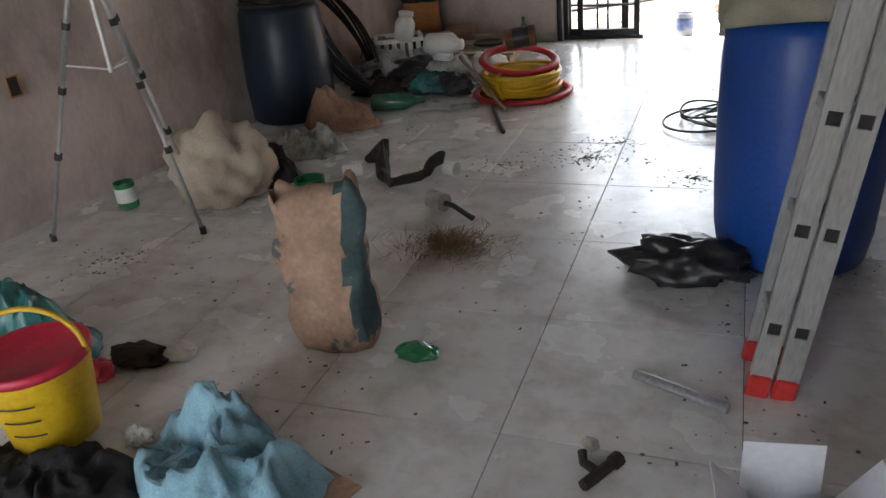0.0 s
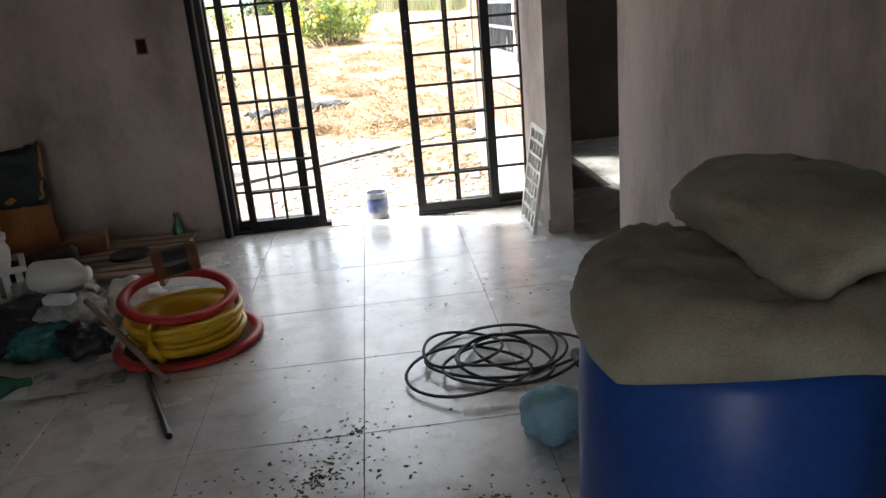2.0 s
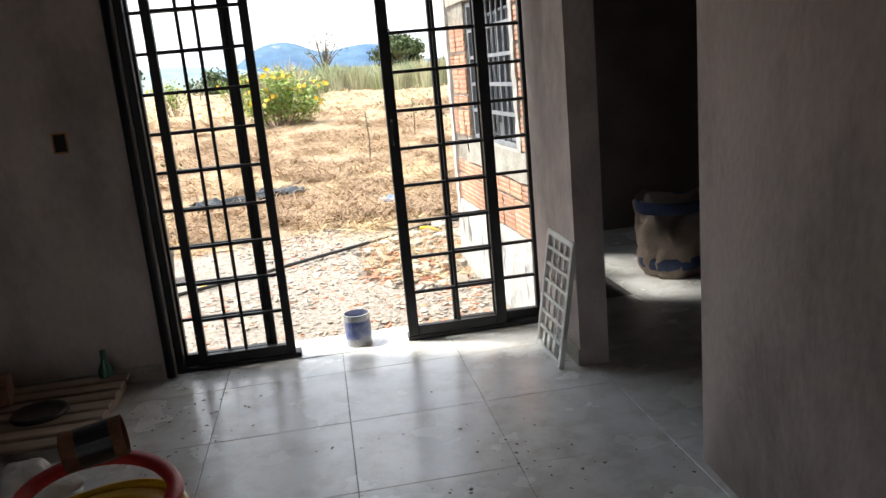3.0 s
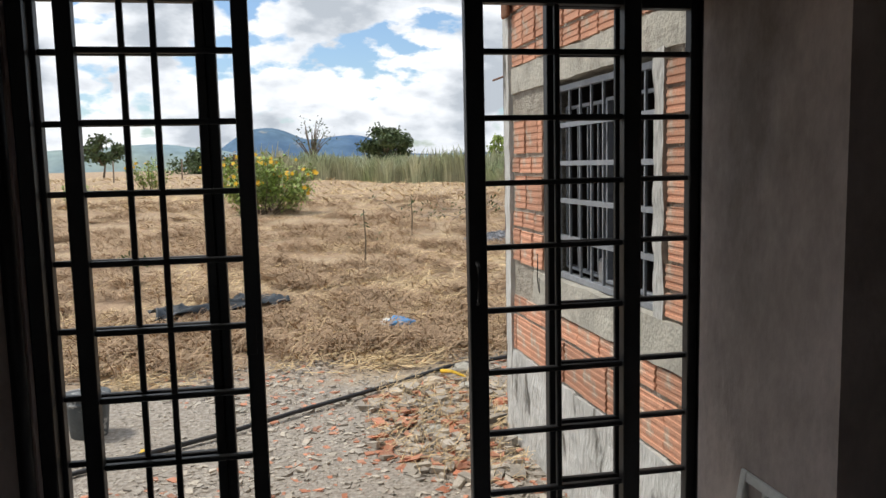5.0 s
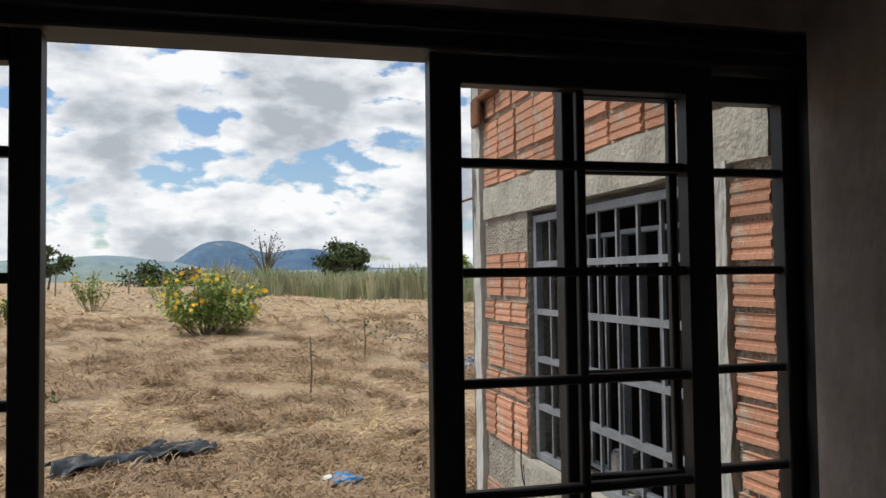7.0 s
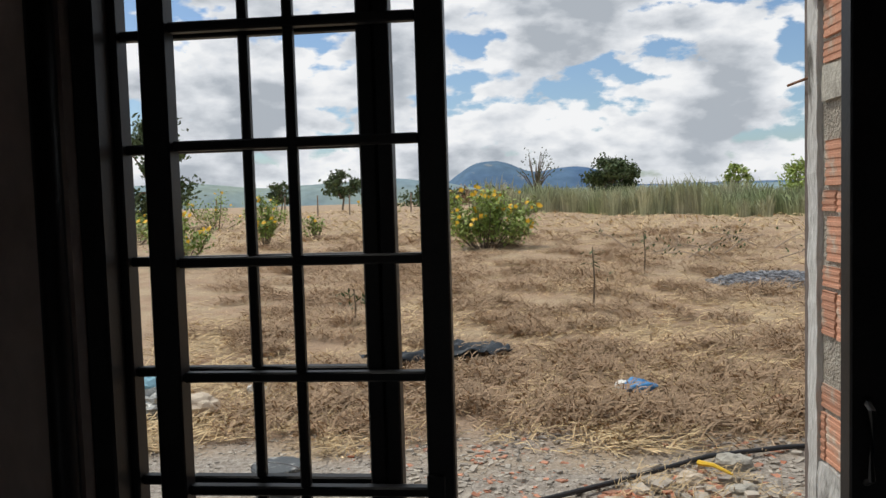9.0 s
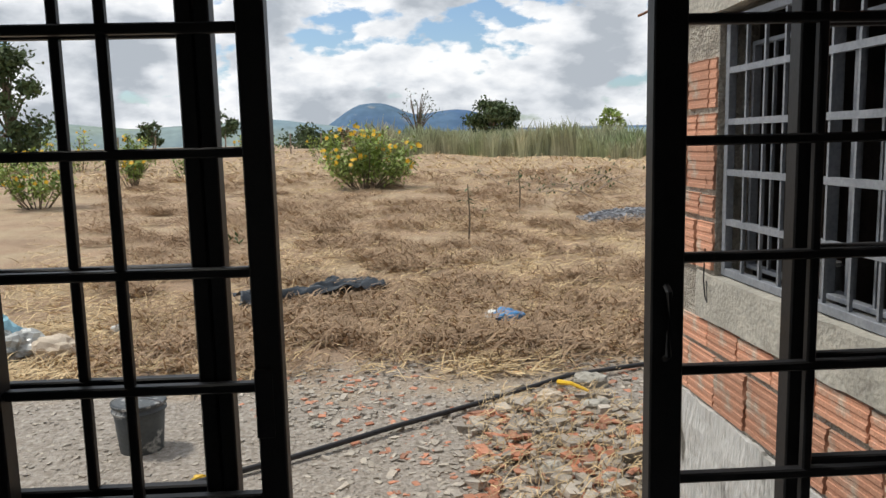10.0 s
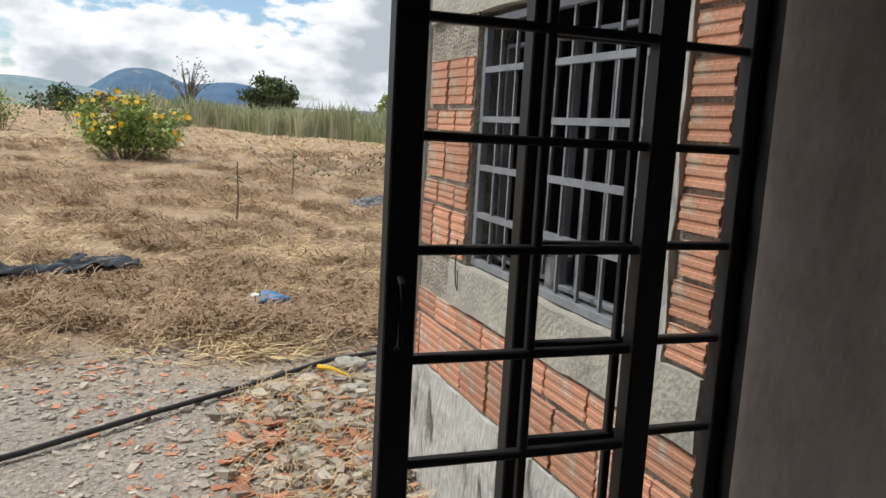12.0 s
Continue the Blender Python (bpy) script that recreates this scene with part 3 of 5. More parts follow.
# rolled quilt: a loose flattened roll with an open end
bm = bmesh.new()
NC, NL = 64, 30
section = []
for sgn in (1, -1):
    for i in range(NC) if sgn > 0 else range(NC - 1, -1, -1):
        f = i / (NC - 1)
        a = -0.6 + f * 2 * math.pi * 1.22
        k = 1 - 0.2 * f
        off = 0.019 * sgn * (1 - (2 * f - 1) ** 10)
        c, sn = math.cos(a), math.sin(a)
        section.append(((0.17 * k + off) * math.copysign(abs(c) ** 0.85, c), (0.054 * k + off) * math.copysign(abs(sn) ** 0.85, sn)))
rings = []
for k in range(NL + 1):
    t = k / NL
    puff = 1 - 0.1 * (2 * t - 1) ** 6 - 0.14 * t * t
    ring = []
    for x, z in section:
        w = wrinkle(Vector((x * 1.2, t * 0.5, z * 2.5)), 11)
        d = Vector((x, 0, z * 2)).normalized()
        ring.append(bm.verts.new((x * puff + d.x * w, 0.5 * t + 0.02 * noise.noise(Vector((x * 6, z * 6, 2))), z * puff + d.z * w + 0.02 * math.sin(t * 3.1) - 0.02 * (1 - t) ** 2)))
    rings.append(ring)
NS = len(section)
for a, b in zip(rings, rings[1:]):
    for i in range(NS):
        bm.faces.new((a[i], b[i], b[(i + 1) % NS], a[(i + 1) % NS]))
for i in range(NC - 1):
    bm.faces.new((rings[0][i], rings[0][i + 1], rings[0][NS - 2 - i], rings[0][NS - 1 - i]))
    bm.faces.new((rings[-1][NS - 1 - i], rings[-1][NS - 2 - i], rings[-1][i + 1], rings[-1][i]))
solid("rolled_quilt", bm, M_BLANKET, pose(0.645, 2.78, 0.975, 0, 0, 6), "thick olive quilt rolled up on the drum", "quilt", smooth=True)

# folding ladder
lad = thing("folding_ladder", pose(0.322, 2.08, 0.0, 0, 7.8, 3), "silver aluminium folding ladder with red feet leaning by the drum", "ladder")
for x in (0.0, 0.066):
    for y in (0.0, 0.17):
        rows = []
        zs = [0.06] + [0.22 + 0.28 * i for i in range(4)] + [1.18]
        for z0, z1 in zip(zs, zs[1:]):
            a = z0 + (0.017 if z0 > 0.1 else 0)
            b = z1 - (0.017 if z1 < 1.1 else 0)
            rows.append((x, y, a, x + 0.056, y + 0.022, b))
        for z in zs[1:-1]:
            rows += [(x, y, z - 0.017, x + 0.012, y + 0.022, z + 0.017), (x + 0.044, y, z - 0.017, x + 0.056, y + 0.022, z + 0.017)]
        rail = part("rail", boxes(rows), M_ALU, lad)
        part("rubber_foot", boxes([(x - 0.002, y - 0.006, 0.0, x + 0.058, y + 0.03, 0.075)], 0.008), M_REDPL, rail, "worn red rubber foot")
        part("upper_rail", boxes([(x, y, 1.27, x + 0.056, y + 0.022, 1.72)], 0.002), M_ALU, lad)
        part("hinge_plate", boxes([(x - 0.004, y - 0.008, 1.12, x + 0.06, y + 0.0, 1.2), (x - 0.004, y - 0.008, 1.25, x + 0.06, y + 0.0, 1.33)], 0.002), M_GREYSTEEL, lad)
        hm = pose(x + (-0.02 if x == 0 else 0.1), y - 0.004, 1.225 if x else 1.25, 90, 0, 0)
        hg = part("hinge_disc", lathe([(0.012, -0.022), (0.02, -0.02), (0.03, -0.014), (0.038, -0.012), (0.042, -0.004), (0.046, -0.002), (0.046, 0.012), (0.04, 0.016)], 24, m=hm), M_GREYSTEEL, lad, "round grey locking hinge")
        for z in (1.14, 1.185, 1.265, 1.31):
            for dx in (0.012, 0.044):
                part("rivet", lathe([(0.005, 0), (0.004, 0.004), (0.0005, 0.005)], 8, m=pose(x + dx, y - 0.008, z, 90, 0, 0)), M_TIN, hg)
    # black insets stand for the shade inside the rail's rung holes
    for z in [0.22 + 0.28 * i for i in range(4)]:
        part("socket", boxes([(x + 0.0125, 0.006, z - 0.0165, x + 0.0435, 0.0155, z + 0.0165)]), M_BLACK, lad, "black inset for the shade inside a square rung hole")
    for z in [0.22 + 0.28 * i for i in range(4)] + [1.5]:
        part("rung", boxes([(x + 0.014, 0.016, z - 0.014, x + 0.042, 0.19, z + 0.014)], 0.003), M_ALU, lad)


def standing_bag(w, d, h, seed, taper=0.9):
    """A paper sack that stands open at the top."""
    bm = bmesh.new()
    rings = []
    n, m = 36, 16
    for k in range(m + 1):
        t = k / m
        ring = []
        for i in range(n):
            a = 2 * math.pi * i / n
            c, s = math.cos(a), math.sin(a)
            e = 0.55
            x = math.copysign(abs(c) ** e, c) * w / 2 * (1 - 0.12 * (1 - t) + 0.1 * math.sin(t * 3.1))
            y = math.copysign(abs(s) ** e, s) * d / 2 * (1 + 0.2 * math.sin(t * 3)) * (1 - 0.55 * t ** 3)
            q = Vector((x * 9, y * 9, t * 3 + seed))
            g = 0.035 * w / 0.3
            x += g * noise.noise(q) + 0.5 * g * (1 - 2 * abs(noise.noise(q * 2.2)))
            y += g * noise.noise(q + Vector((7, 3, 1))) + 0.5 * g * (1 - 2 * abs(noise.noise(q * 2.2 + Vector((3, 3, 3)))))
            z = h * t * (1 + (0.16 * noise.noise(Vector((c * 1.6, s * 1.6, seed))) if t > 0.7 else 0))
            ring.append(bm.verts.new((x, y, z)))
        rings.append(ring)
    for k in range(3):
        rings.append([bm.verts.new((v.co.x * (0.93 - 0.03 * k), v.co.y * 0.85, v.co.z - 0.05 * (k + 1) * h)) for v in rings[m]])
    for a, b in zip(rings, rings[1:]):
        for i in range(n):
            bm.faces.new((a[i], a[(i + 1) % n], b[(i + 1) % n], b[i]))
    bm.faces.new(rings[0][::-1])
    bm.faces.new(rings[-1])
    return bm


sack = solid("cement_bag", standing_bag(0.27, 0.15, 0.54, 1.3), M_PAPER, pose(-0.93, 2.109, 0.003, 0, 0, 12), "empty crumpled brown paper cement bag standing open", "paper bag", smooth=True)
sack.data.materials.append(M_SACKPRINT)
for p in sack.data.polygons:
    if p.center.x > 0.092 and p.center.z > 0.05 and p.center.y < 0.02:
        p.material_index = 1
solid("cement_bag", standing_bag(0.3, 0.16, 0.72, 4.1), M_ORANGEBAG, pose(-2.33, 6.62, 0.003, -4, 0, 10), "orange and dark printed cement bag leaning in the corner", "paper bag", smooth=True)
solid("printed_top", standing_bag(0.31, 0.175, 0.35, 4.1), M_PRINT, pose(-2.34, 6.64, 0.405, -4, 0, 10), "dark printed cement bag folded over the orange one", "paper bag", smooth=True)


def lump(name, x, y, sx, sy, sz, seed, material, label, category, amp=0.3, freq=3.0, z=0.003, rz=0, sub=4, sharp=True):
    return solid(name, crumple(sx, sy, sz, seed, amp, freq, sub, sharp), material, pose(x, y, z, 0, 0, rz), label, category, smooth=False if sharp and sub < 4 else True)


def heap(name, x, y, w, d, h, seed, material, label, category, rz=0, fold=0.065, z=0.003, peak=2.6, ragged=0.22):
    """Cloth or film fallen in a heap: an uneven disc with sharp folds, closed underneath."""
    bm = bmesh.new()
    rings, nr, ns = [], 26, 72
    off = Vector((seed * 5.1, seed * 2.3, seed))
    for k in range(1, nr + 1):
        ring = []
        for i in range(ns):
            a = 2 * math.pi * i / ns
            edge = 1 + ragged * noise.noise(Vector((math.cos(a) * 1.5, math.sin(a) * 1.5, seed))) + 0.6 * ragged * noise.noise(Vector((math.cos(a) * 5, math.sin(a) * 5, seed + 4)))
            t = k / nr
            px, py = w * t * edge * math.cos(a), d * t * edge * math.sin(a)
            q = Vector((px, py, 0)) / fold + off
            q += Vector((noise.noise(q * 0.6), noise.noise(q * 0.6 + Vector((9, 2, 4))), 0)) * 0.9
            crease = 1 - 2 * abs(noise.noise(q)) + 0.45 * (1 - 2 * abs(noise.noise(q * 2.1)))
            lift = (1 - t ** peak) * (0.7 + 1.1 * noise.noise(q * 0.42 + Vector((3, 1, 8))))
            zz = h * lift + 0.42 * min(h, 0.13) * crease * (1 - t ** 6)
            ring.append(bm.verts.new((px + 0.012 * noise.noise(q * 1.7), py + 0.012 * noise.noise(q * 1.7 + Vector((5, 5, 5))), max(zz, 0.003 + 0.004 * (crease + 1)))))
        rings.append(ring)
    c = bm.verts.new((0, 0, sum(v.co.z for v in rings[0]) / ns))
    low = [bm.verts.new((v.co.x, v.co.y, 0)) for v in rings[-1]]
    for i in range(ns):
        bm.faces.new((c, rings[0][i], rings[0][(i + 1) % ns]))
    for ra, rb_ in zip(rings, rings[1:] + [low]):
        for i in range(ns):
            bm.faces.new((ra[i], rb_[i], rb_[(i + 1) % ns], ra[(i + 1) % ns]))
    bm.faces.new(low[::-1])
    return solid(name, bm, material, pose(x, y, z, 0, 0, rz), label, category, smooth=True)


lump("beige_cloth", -2.12, 3.243, 0.2, 0.17, 0.22, 1, M_CLOTH, "heap of beige cloth slumped by the wall", "cloth", 0.42, 3.6)
heap("white_bag", -2.019, 3.902, 0.22, 0.14, 0.11, 2, M_CLEAR, "crumpled pale plastic bag on the floor", "plastic bag")
heap("black_bag", -1.99, 3.485, 0.15, 0.13, 0.17, 3, M_BLACK, "crumpled black plastic bag on the floor", "plastic bag")
heap("paper_bag", -2.06, 4.44, 0.24, 0.17, 0.2, 4, M_KRAFT, "crushed brown paper bag beside the dark drum", "paper bag", fold=0.09, peak=4)
lump("black_bag", 0.125, 2.78, 0.18, 0.1, 0.07, 5, M_BLACK, "crumpled black plastic bag against the blue drum", "plastic bag", 0.55, 4.4)
heap("teal_bag", -1.891, 1.809, 0.22, 0.17, 0.2, 6, M_TEAL, "crumpled teal plastic bag on the floor", "plastic bag")
heap("blue_rag", -0.9, 1.45, 0.28, 0.19, 0.11, 7, M_BLUERAG, "stained pale blue cloth heaped on cardboard", "rag", -15, z=0.014, fold=0.06, ragged=0.35, peak=6)
heap("dark_cloth", -1.36, 1.27, 0.32, 0.2, 0.07, 8, M_BLACKCLOTH, "black cloth lying on the tile floor", "cloth", peak=4)
lump("blue_cloth", 0.355, 4.038, 0.09, 0.1, 0.1, 9, M_BLUERAG, "small blue cloth by the cable coil", "cloth", 0.3)
lump("brown_lump", 0.87, 4.64, 0.055, 0.065, 0.06, 10, M_BROWN, "dark brown clod of rags at the wall foot", "rag", 0.4)
lump("green_packet", -0.63, 2.08, 0.065, 0.045, 0.022, 11, M_GREEN, "crushed green foil packet on the tile floor", "packet", 0.25, 4, sub=3)
for k, (x, y, sx, sy, sz, mt, lb) in enumerate([(-2.2, 5.5, 0.2, 0.18, 0.12, M_CLEAR, "milky plastic film bag in the rubbish heap"), (-1.92, 5.38, 0.2, 0.16, 0.1, M_BLACK, "black plastic bag in the rubbish heap"), (-1.66, 5.42, 0.15, 0.14, 0.11, M_CLEAR, "translucent plastic bag in the rubbish heap"), (-1.85, 5.7, 0.18, 0.14, 0.13, M_CLEAR, "pale plastic bag in the rubbish heap"), (-1.45, 5.62, 0.13, 0.1, 0.1, M_WHITEPL, "white and green plastic bag in the rubbish heap"), (-2.35, 5.85, 0.16, 0.14, 0.15, M_SHOE, "dusty brown sack in the rubbish heap"), (-1.55, 5.2, 0.1, 0.09, 0.07, M_BLACK, "small dark plastic bag in the rubbish heap"), (-2.12, 5.18, 0.16, 0.1, 0.06, M_BROWN, "dark rag in the rubbish heap"), (-1.75, 5.22, 0.12, 0.1, 0.08, M_TEAL, "grey green plastic film in the rubbish heap")]):
    lump("plastic_bag", x, y, sx, sy, sz, 20 + k, mt, lb, "plastic bag", 0.45, 4.2)
lump("flattened_card", -1.527, 1.867, 0.09, 0.05, 0.03, 31, M_BROWN, "dark wrapper scrap on the floor", "wrapper", 0.4, 4, sub=3)
lump("red_wrapper", -1.596, 1.75, 0.05, 0.04, 0.035, 32, M_LID, "red wrapper scrap on the floor", "wrapper", 0.4, 4, sub=3)
lump("white_wrapper", -1.399, 1.915, 0.05, 0.035, 0.03, 33, M_WHITEPL, "white wrapper scrap on the floor", "wrapper", 0.4, 4, sub=3)
lump("white_wrapper", -1.241, 1.518, 0.035, 0.03, 0.03, 34, M_WHITEPL, "white crumpled wrapper beside the yellow pail", "wrapper", 0.4, 4, sub=3)
lump("plaster_chunk", -0.039, 1.77, 0.022, 0.018, 0.02, 35, M_CONCRETE, "small chunk of plaster on the floor", "chunk", 0.3, sub=2)
lump("wall_block", 0.818, 2.681, 0.04, 0.05, 0.05, 36, M_BROWN, "dark clod at the foot of the wall", "clod", 0.3, sub=3)

dd = thing("dark_drum", pose(-2.5, 4.64, 0), "dark blue black plastic drum by the wall", "drum")
part("shell", lathe([(0.25, 0.003), (0.27, 0.02), (0.285, 0.25), (0.275, 0.5), (0.255, 0.68), (0.23, 0.72)], 36), M_DARKDRUM, dd, smooth=True)
part("rim", lathe([(0.2, 0.72), (0.238, 0.722), (0.242, 0.75), (0.2, 0.752)], 36), M_BLACK, dd, smooth=True)
part("cloth_cover", crumple(0.2, 0.2, 0.06, 41, 0.4, 4, 4, True, m=Matrix.Translation((0, 0, 0.752))), M_BROWN, dd, "dark rag lying on the top", True)

hose = thing("hose_coil", pose(-2.33, 5.12, 0.41, 0, 62, 12), "large coil of black hose leaning by the drum", "hose coil")
for k in range(6):
    part("loop", tube([(0.37 * math.cos(a) * (1 + 0.02 * math.sin(3 * a + k)) + 0.0, (0.4 - 0.012 * (k % 3)) * math.sin(a), -0.045 + 0.018 * k + 0.01 * math.sin(2 * a + k)) for a in [2 * math.pi * i / 40 for i in range(40)]], 0.011, 8, True), M_RUBBER, hose, smooth=True)

# tripod
tri = thing("tripod", pose(-2.128, 2.72, 0), "silver camera tripod with black joints standing by the wall", "tripod")
APEX = Vector((0, 0, 1.3))
for ex, ey in ((-0.5, -0.1), (0.19, 0.08), (-0.1, 0.45)):
    f = Vector((ex, ey, 0.02))
    leg = part("leg", tube([APEX, f.lerp(APEX, 0.55)], 0.013, 8), M_ALU, tri, smooth=True)
    part("lower_tube", tube([f.lerp(APEX, 0.55), f], 0.009, 8), M_ALU, leg, smooth=True)
    for t in (0.72, 0.52, 0.3):
        c = f.lerp(APEX, t)
        part("clamp", tube([c - (APEX - f).normalized() * 0.014, c + (APEX - f).normalized() * 0.014], 0.017, 8), M_BLACK, leg, "black plastic clamp")
    part("foot", tube([f + Vector((0, 0, 0.02)), f - Vector((0, 0, 0.015))], 0.014, 8), M_BLACK, leg)
part("centre_column", tube([(0, 0, 0.75), (0, 0, 1.45)], 0.012, 8), M_ALU, tri)
part("collar", lathe([(0.03, 0.93), (0.04, 0.94), (0.04, 0.97), (0.03, 0.98)], 12, m=pose(0.0, 0.0, 0.33)), M_BLACK, tri)
for ex, ey in ((-0.5, -0.1), (0.19, 0.08), (-0.1, 0.45)):
    part("brace", tube([(0, 0, 0.76), Vector((ex, ey, 0.02)).lerp(APEX, 0.6)], 0.004, 6), M_WHITEPL, tri)

# yellow pail
pail = thing("toy_pail", pose(-1.458, 1.46, 0.045, 0, 0, 20), "yellow plastic pail with a dusty red lid on black cloth", "pail")
part("body", lathe([(0.108, 0.0), (0.115, 0.006), (0.138, 0.2), (0.146, 0.235), (0.146, 0.25), (0.13, 0.25)], 32), M_YELLOW, pail, smooth=True)
part("lid", lathe([(0.149, 0.238), (0.153, 0.245), (0.153, 0.265), (0.142, 0.268), (0.135, 0.26), (0.001, 0.262)], 32), M_LID, pail, "crimson lid with white dust", True)
part("handle", tube([(0.15 * math.cos(a), 0.02 * math.sin(a), 0.25 + 0.13 * math.sin(a)) for a in [math.pi * i / 16 for i in range(17)]], 0.008, 8), M_YELLOW, pail, smooth=True)
for k in range(3):
    part("print_bar", tube([((0.122 + 0.011 * k + 0.004) * math.cos(a), (0.122 + 0.011 * k + 0.004) * math.sin(a), 0.08 + 0.05 * k) for a in [-1.9 + 0.1 * i for i in range(8)]], 0.0025, 5), M_BLACK, pail, "dark printed line")

# small tins and tubs
def tin(name, x, y, r, h, body, label, band=None, m=None):
    t = thing(name, m or pose(x, y, 0.002), label, "tin")
    part("body", lathe([(r * 0.97, 0), (r, 0.004), (r, h - 0.004), (r * 1.02, h), (r * 0.93, h), (r * 0.93, h * 0.5)], 24), body, t, smooth=False)
    if band:
        part("label_band", lathe([(r * 1.012, h * 0.25), (r * 1.012, h * 0.8)], 24), band, t)
    return t


tin("paint_tin", -2.561, 3.049, 0.05, 0.13, M_GREEN, "green paint tin with a pale label by the wall", M_WHITEPL)
tin("paint_tin", -0.18, 6.98, 0.072, 0.18, M_TIN, "grey metal paint tin standing in the open doorway", M_LABELBLUE)
tin("green_tub", -1.674, 3.321, 0.075, 0.08, M_GREEN, "open green plastic tub on the floor")
tin("oil_can", 0.0, 0.0, 0.07, 0.2, M_RUST, "dark rusty can lying behind the hose reel", M_BLACK, m=pose(-1.24, 5.4, 0.31, 0, 84, 12))
tin("plastic_cup", 0.0, 0.0, 0.035, 0.09, M_WHITEPL, "pale plastic cup lying on the floor", m=pose(-1.596, 3.534, 0.037, 0, 90, 40))
tin("plastic_jar", 0.0, 0.0, 0.036, 0.07, M_WHITEPL, "small white plastic jar lying on the floor", m=pose(-1.084, 3.65, 0.037, 0, 90, -20))

# hose reel
reel = thing("hose_reel", pose(-1.08, 5.17, 0), "red flanged reel wound with yellow hose on the floor", "hose reel")
part("lower_flange", lathe([(0.285, 0.004), (0.325, 0.006), (0.335, 0.02), (0.32, 0.035), (0.285, 0.03), (0.285, 0.004)], 40, cap=False), M_REDPL, reel, smooth=True)
part("base_disc", lathe([(0.001, 0.012), (0.285, 0.012), (0.285, 0.02), (0.001, 0.02)], 40), M_RUST, reel)
for k in range(6):
    rr = 0.235 + 0.018 * math.sin(k * 1.7)
    part("hose_turn", tube([(rr * math.cos(a), rr * math.sin(a), 0.04 + 0.023 * k + 0.004 * math.sin(3 * a + k)) for a in [2 * math.pi * i / 36 for i in range(36)]], 0.0145, 7, True), M_YELLOW, reel, smooth=True)
part("hose_core", lathe([(0.22, 0.03), (0.225, 0.1), (0.22, 0.155), (0.12, 0.16), (0.1, 0.06)], 30), M_YELLOW, reel, smooth=True)
part("hose_strap", tube([(-0.08, -0.15, 0.18), (-0.1, -0.25, 0.165), (-0.09, -0.268, 0.1), (-0.05, -0.262, 0.03)], 0.017, 8), M_YELLOW, reel, smooth=True)
part("upper_flange", lathe([(0.215, 0.004), (0.255, 0.0), (0.268, 0.018), (0.255, 0.036), (0.215, 0.03), (0.215, 0.004)], 40, m=pose(-0.03, 0.06, 0.195, 7, 6, 0), cap=False), M_REDPL, reel, smooth=True)

# pallet with things on it
pal = thing("wooden_pallet", pose(-1.86, 6.4, 0), "weathered wooden pallet of narrow slats on the floor", "pallet")
for k in range(7):
    part("slat", box(-0.5, -0.4 + 0.115 * k, 0.075, 0.5, -0.32 + 0.115 * k, 0.095, 0.004), M_WOOD, pal)
for x in (-0.46, -0.02, 0.42):
    part("bearer", box(x, -0.4, 0.003, x + 0.05, 0.37, 0.075, 0.004), M_WOOD, pal)
solid("dark_box", box(-0.2, -0.13, 0, 0.2, 0.13, 0.11, 0.03), M_BLACK, pose(-2.12, 6.22, 0.097, 0, 0, 20), "dark plastic tool case on the pallet", "tool case", smooth=True)
solid("cardboard_box", box(-0.12, -0.1, 0, 0.12, 0.1, 0.1, 0.006), M_KRAFT, pose(-1.98, 6.58, 0.097, 0, 0, 15), "worn cardboard box on the pallet", "box")
solid("pot_lid", lathe([(0.12, 0), (0.125, 0.01), (0.115, 0.022), (0.1, 0.012), (0.001, 0.014)], 28), M_BLACK, pose(-1.66, 6.35, 0.097), "round black lid lying on the pallet", "lid", smooth=True)
solid("glass_bottle", lathe([(0.034, 0), (0.036, 0.01), (0.036, 0.13), (0.014, 0.18), (0.013, 0.23), (0.001, 0.232)], 20), M_GLASSGREEN, pose(-1.47, 6.76, 0.002), "dark glass bottle standing by the wall", "bottle", smooth=True)
solid("glass_bottle", lathe([(0.05, 0), (0.055, 0.01), (0.055, 0.22), (0.02, 0.3), (0.018, 0.35), (0.001, 0.352)], 20), M_GLASSGREEN, pose(-1.98, 4.74, 0.058, 0, 90, 12), "green plastic bottle lying on the floor", "bottle", smooth=True)
crate = thing("plastic_crate", pose(-2.2, 5.77, 0, 0, 0, 25), "dirty white slatted plastic crate in the rubbish heap", "crate")
for k in range(6):
    part("slat", boxes([(-0.17 + 0.06 * k, -0.14, 0.0, -0.135 + 0.06 * k, -0.125, 0.26)], 0.003), M_WHITEPL, crate)
part("rim", boxes([(-0.18, -0.15, 0.26, 0.19, -0.12, 0.29), (-0.18, 0.12, 0.26, 0.19, 0.15, 0.29), (-0.18, -0.12, 0.26, -0.15, 0.12, 0.29), (0.16, -0.12, 0.26, 0.19, 0.12, 0.29)], 0.004), M_WHITEPL, crate)
part("base", boxes([(-0.18, -0.15, 0.003, 0.19, 0.15, 0.02)], 0.003), M_WHITEPL, crate)
solid("canister", lathe([(0.07, 0), (0.075, 0.01), (0.075, 0.13), (0.05, 0.17), (0.05, 0.18), (0.056, 0.18), (0.056, 0.21), (0.001, 0.212)], 20), M_WHITEPL, pose(-2.12, 5.7, 0.27, 0, 12, 0), "white plastic canister on top of the crate", "canister", smooth=True)
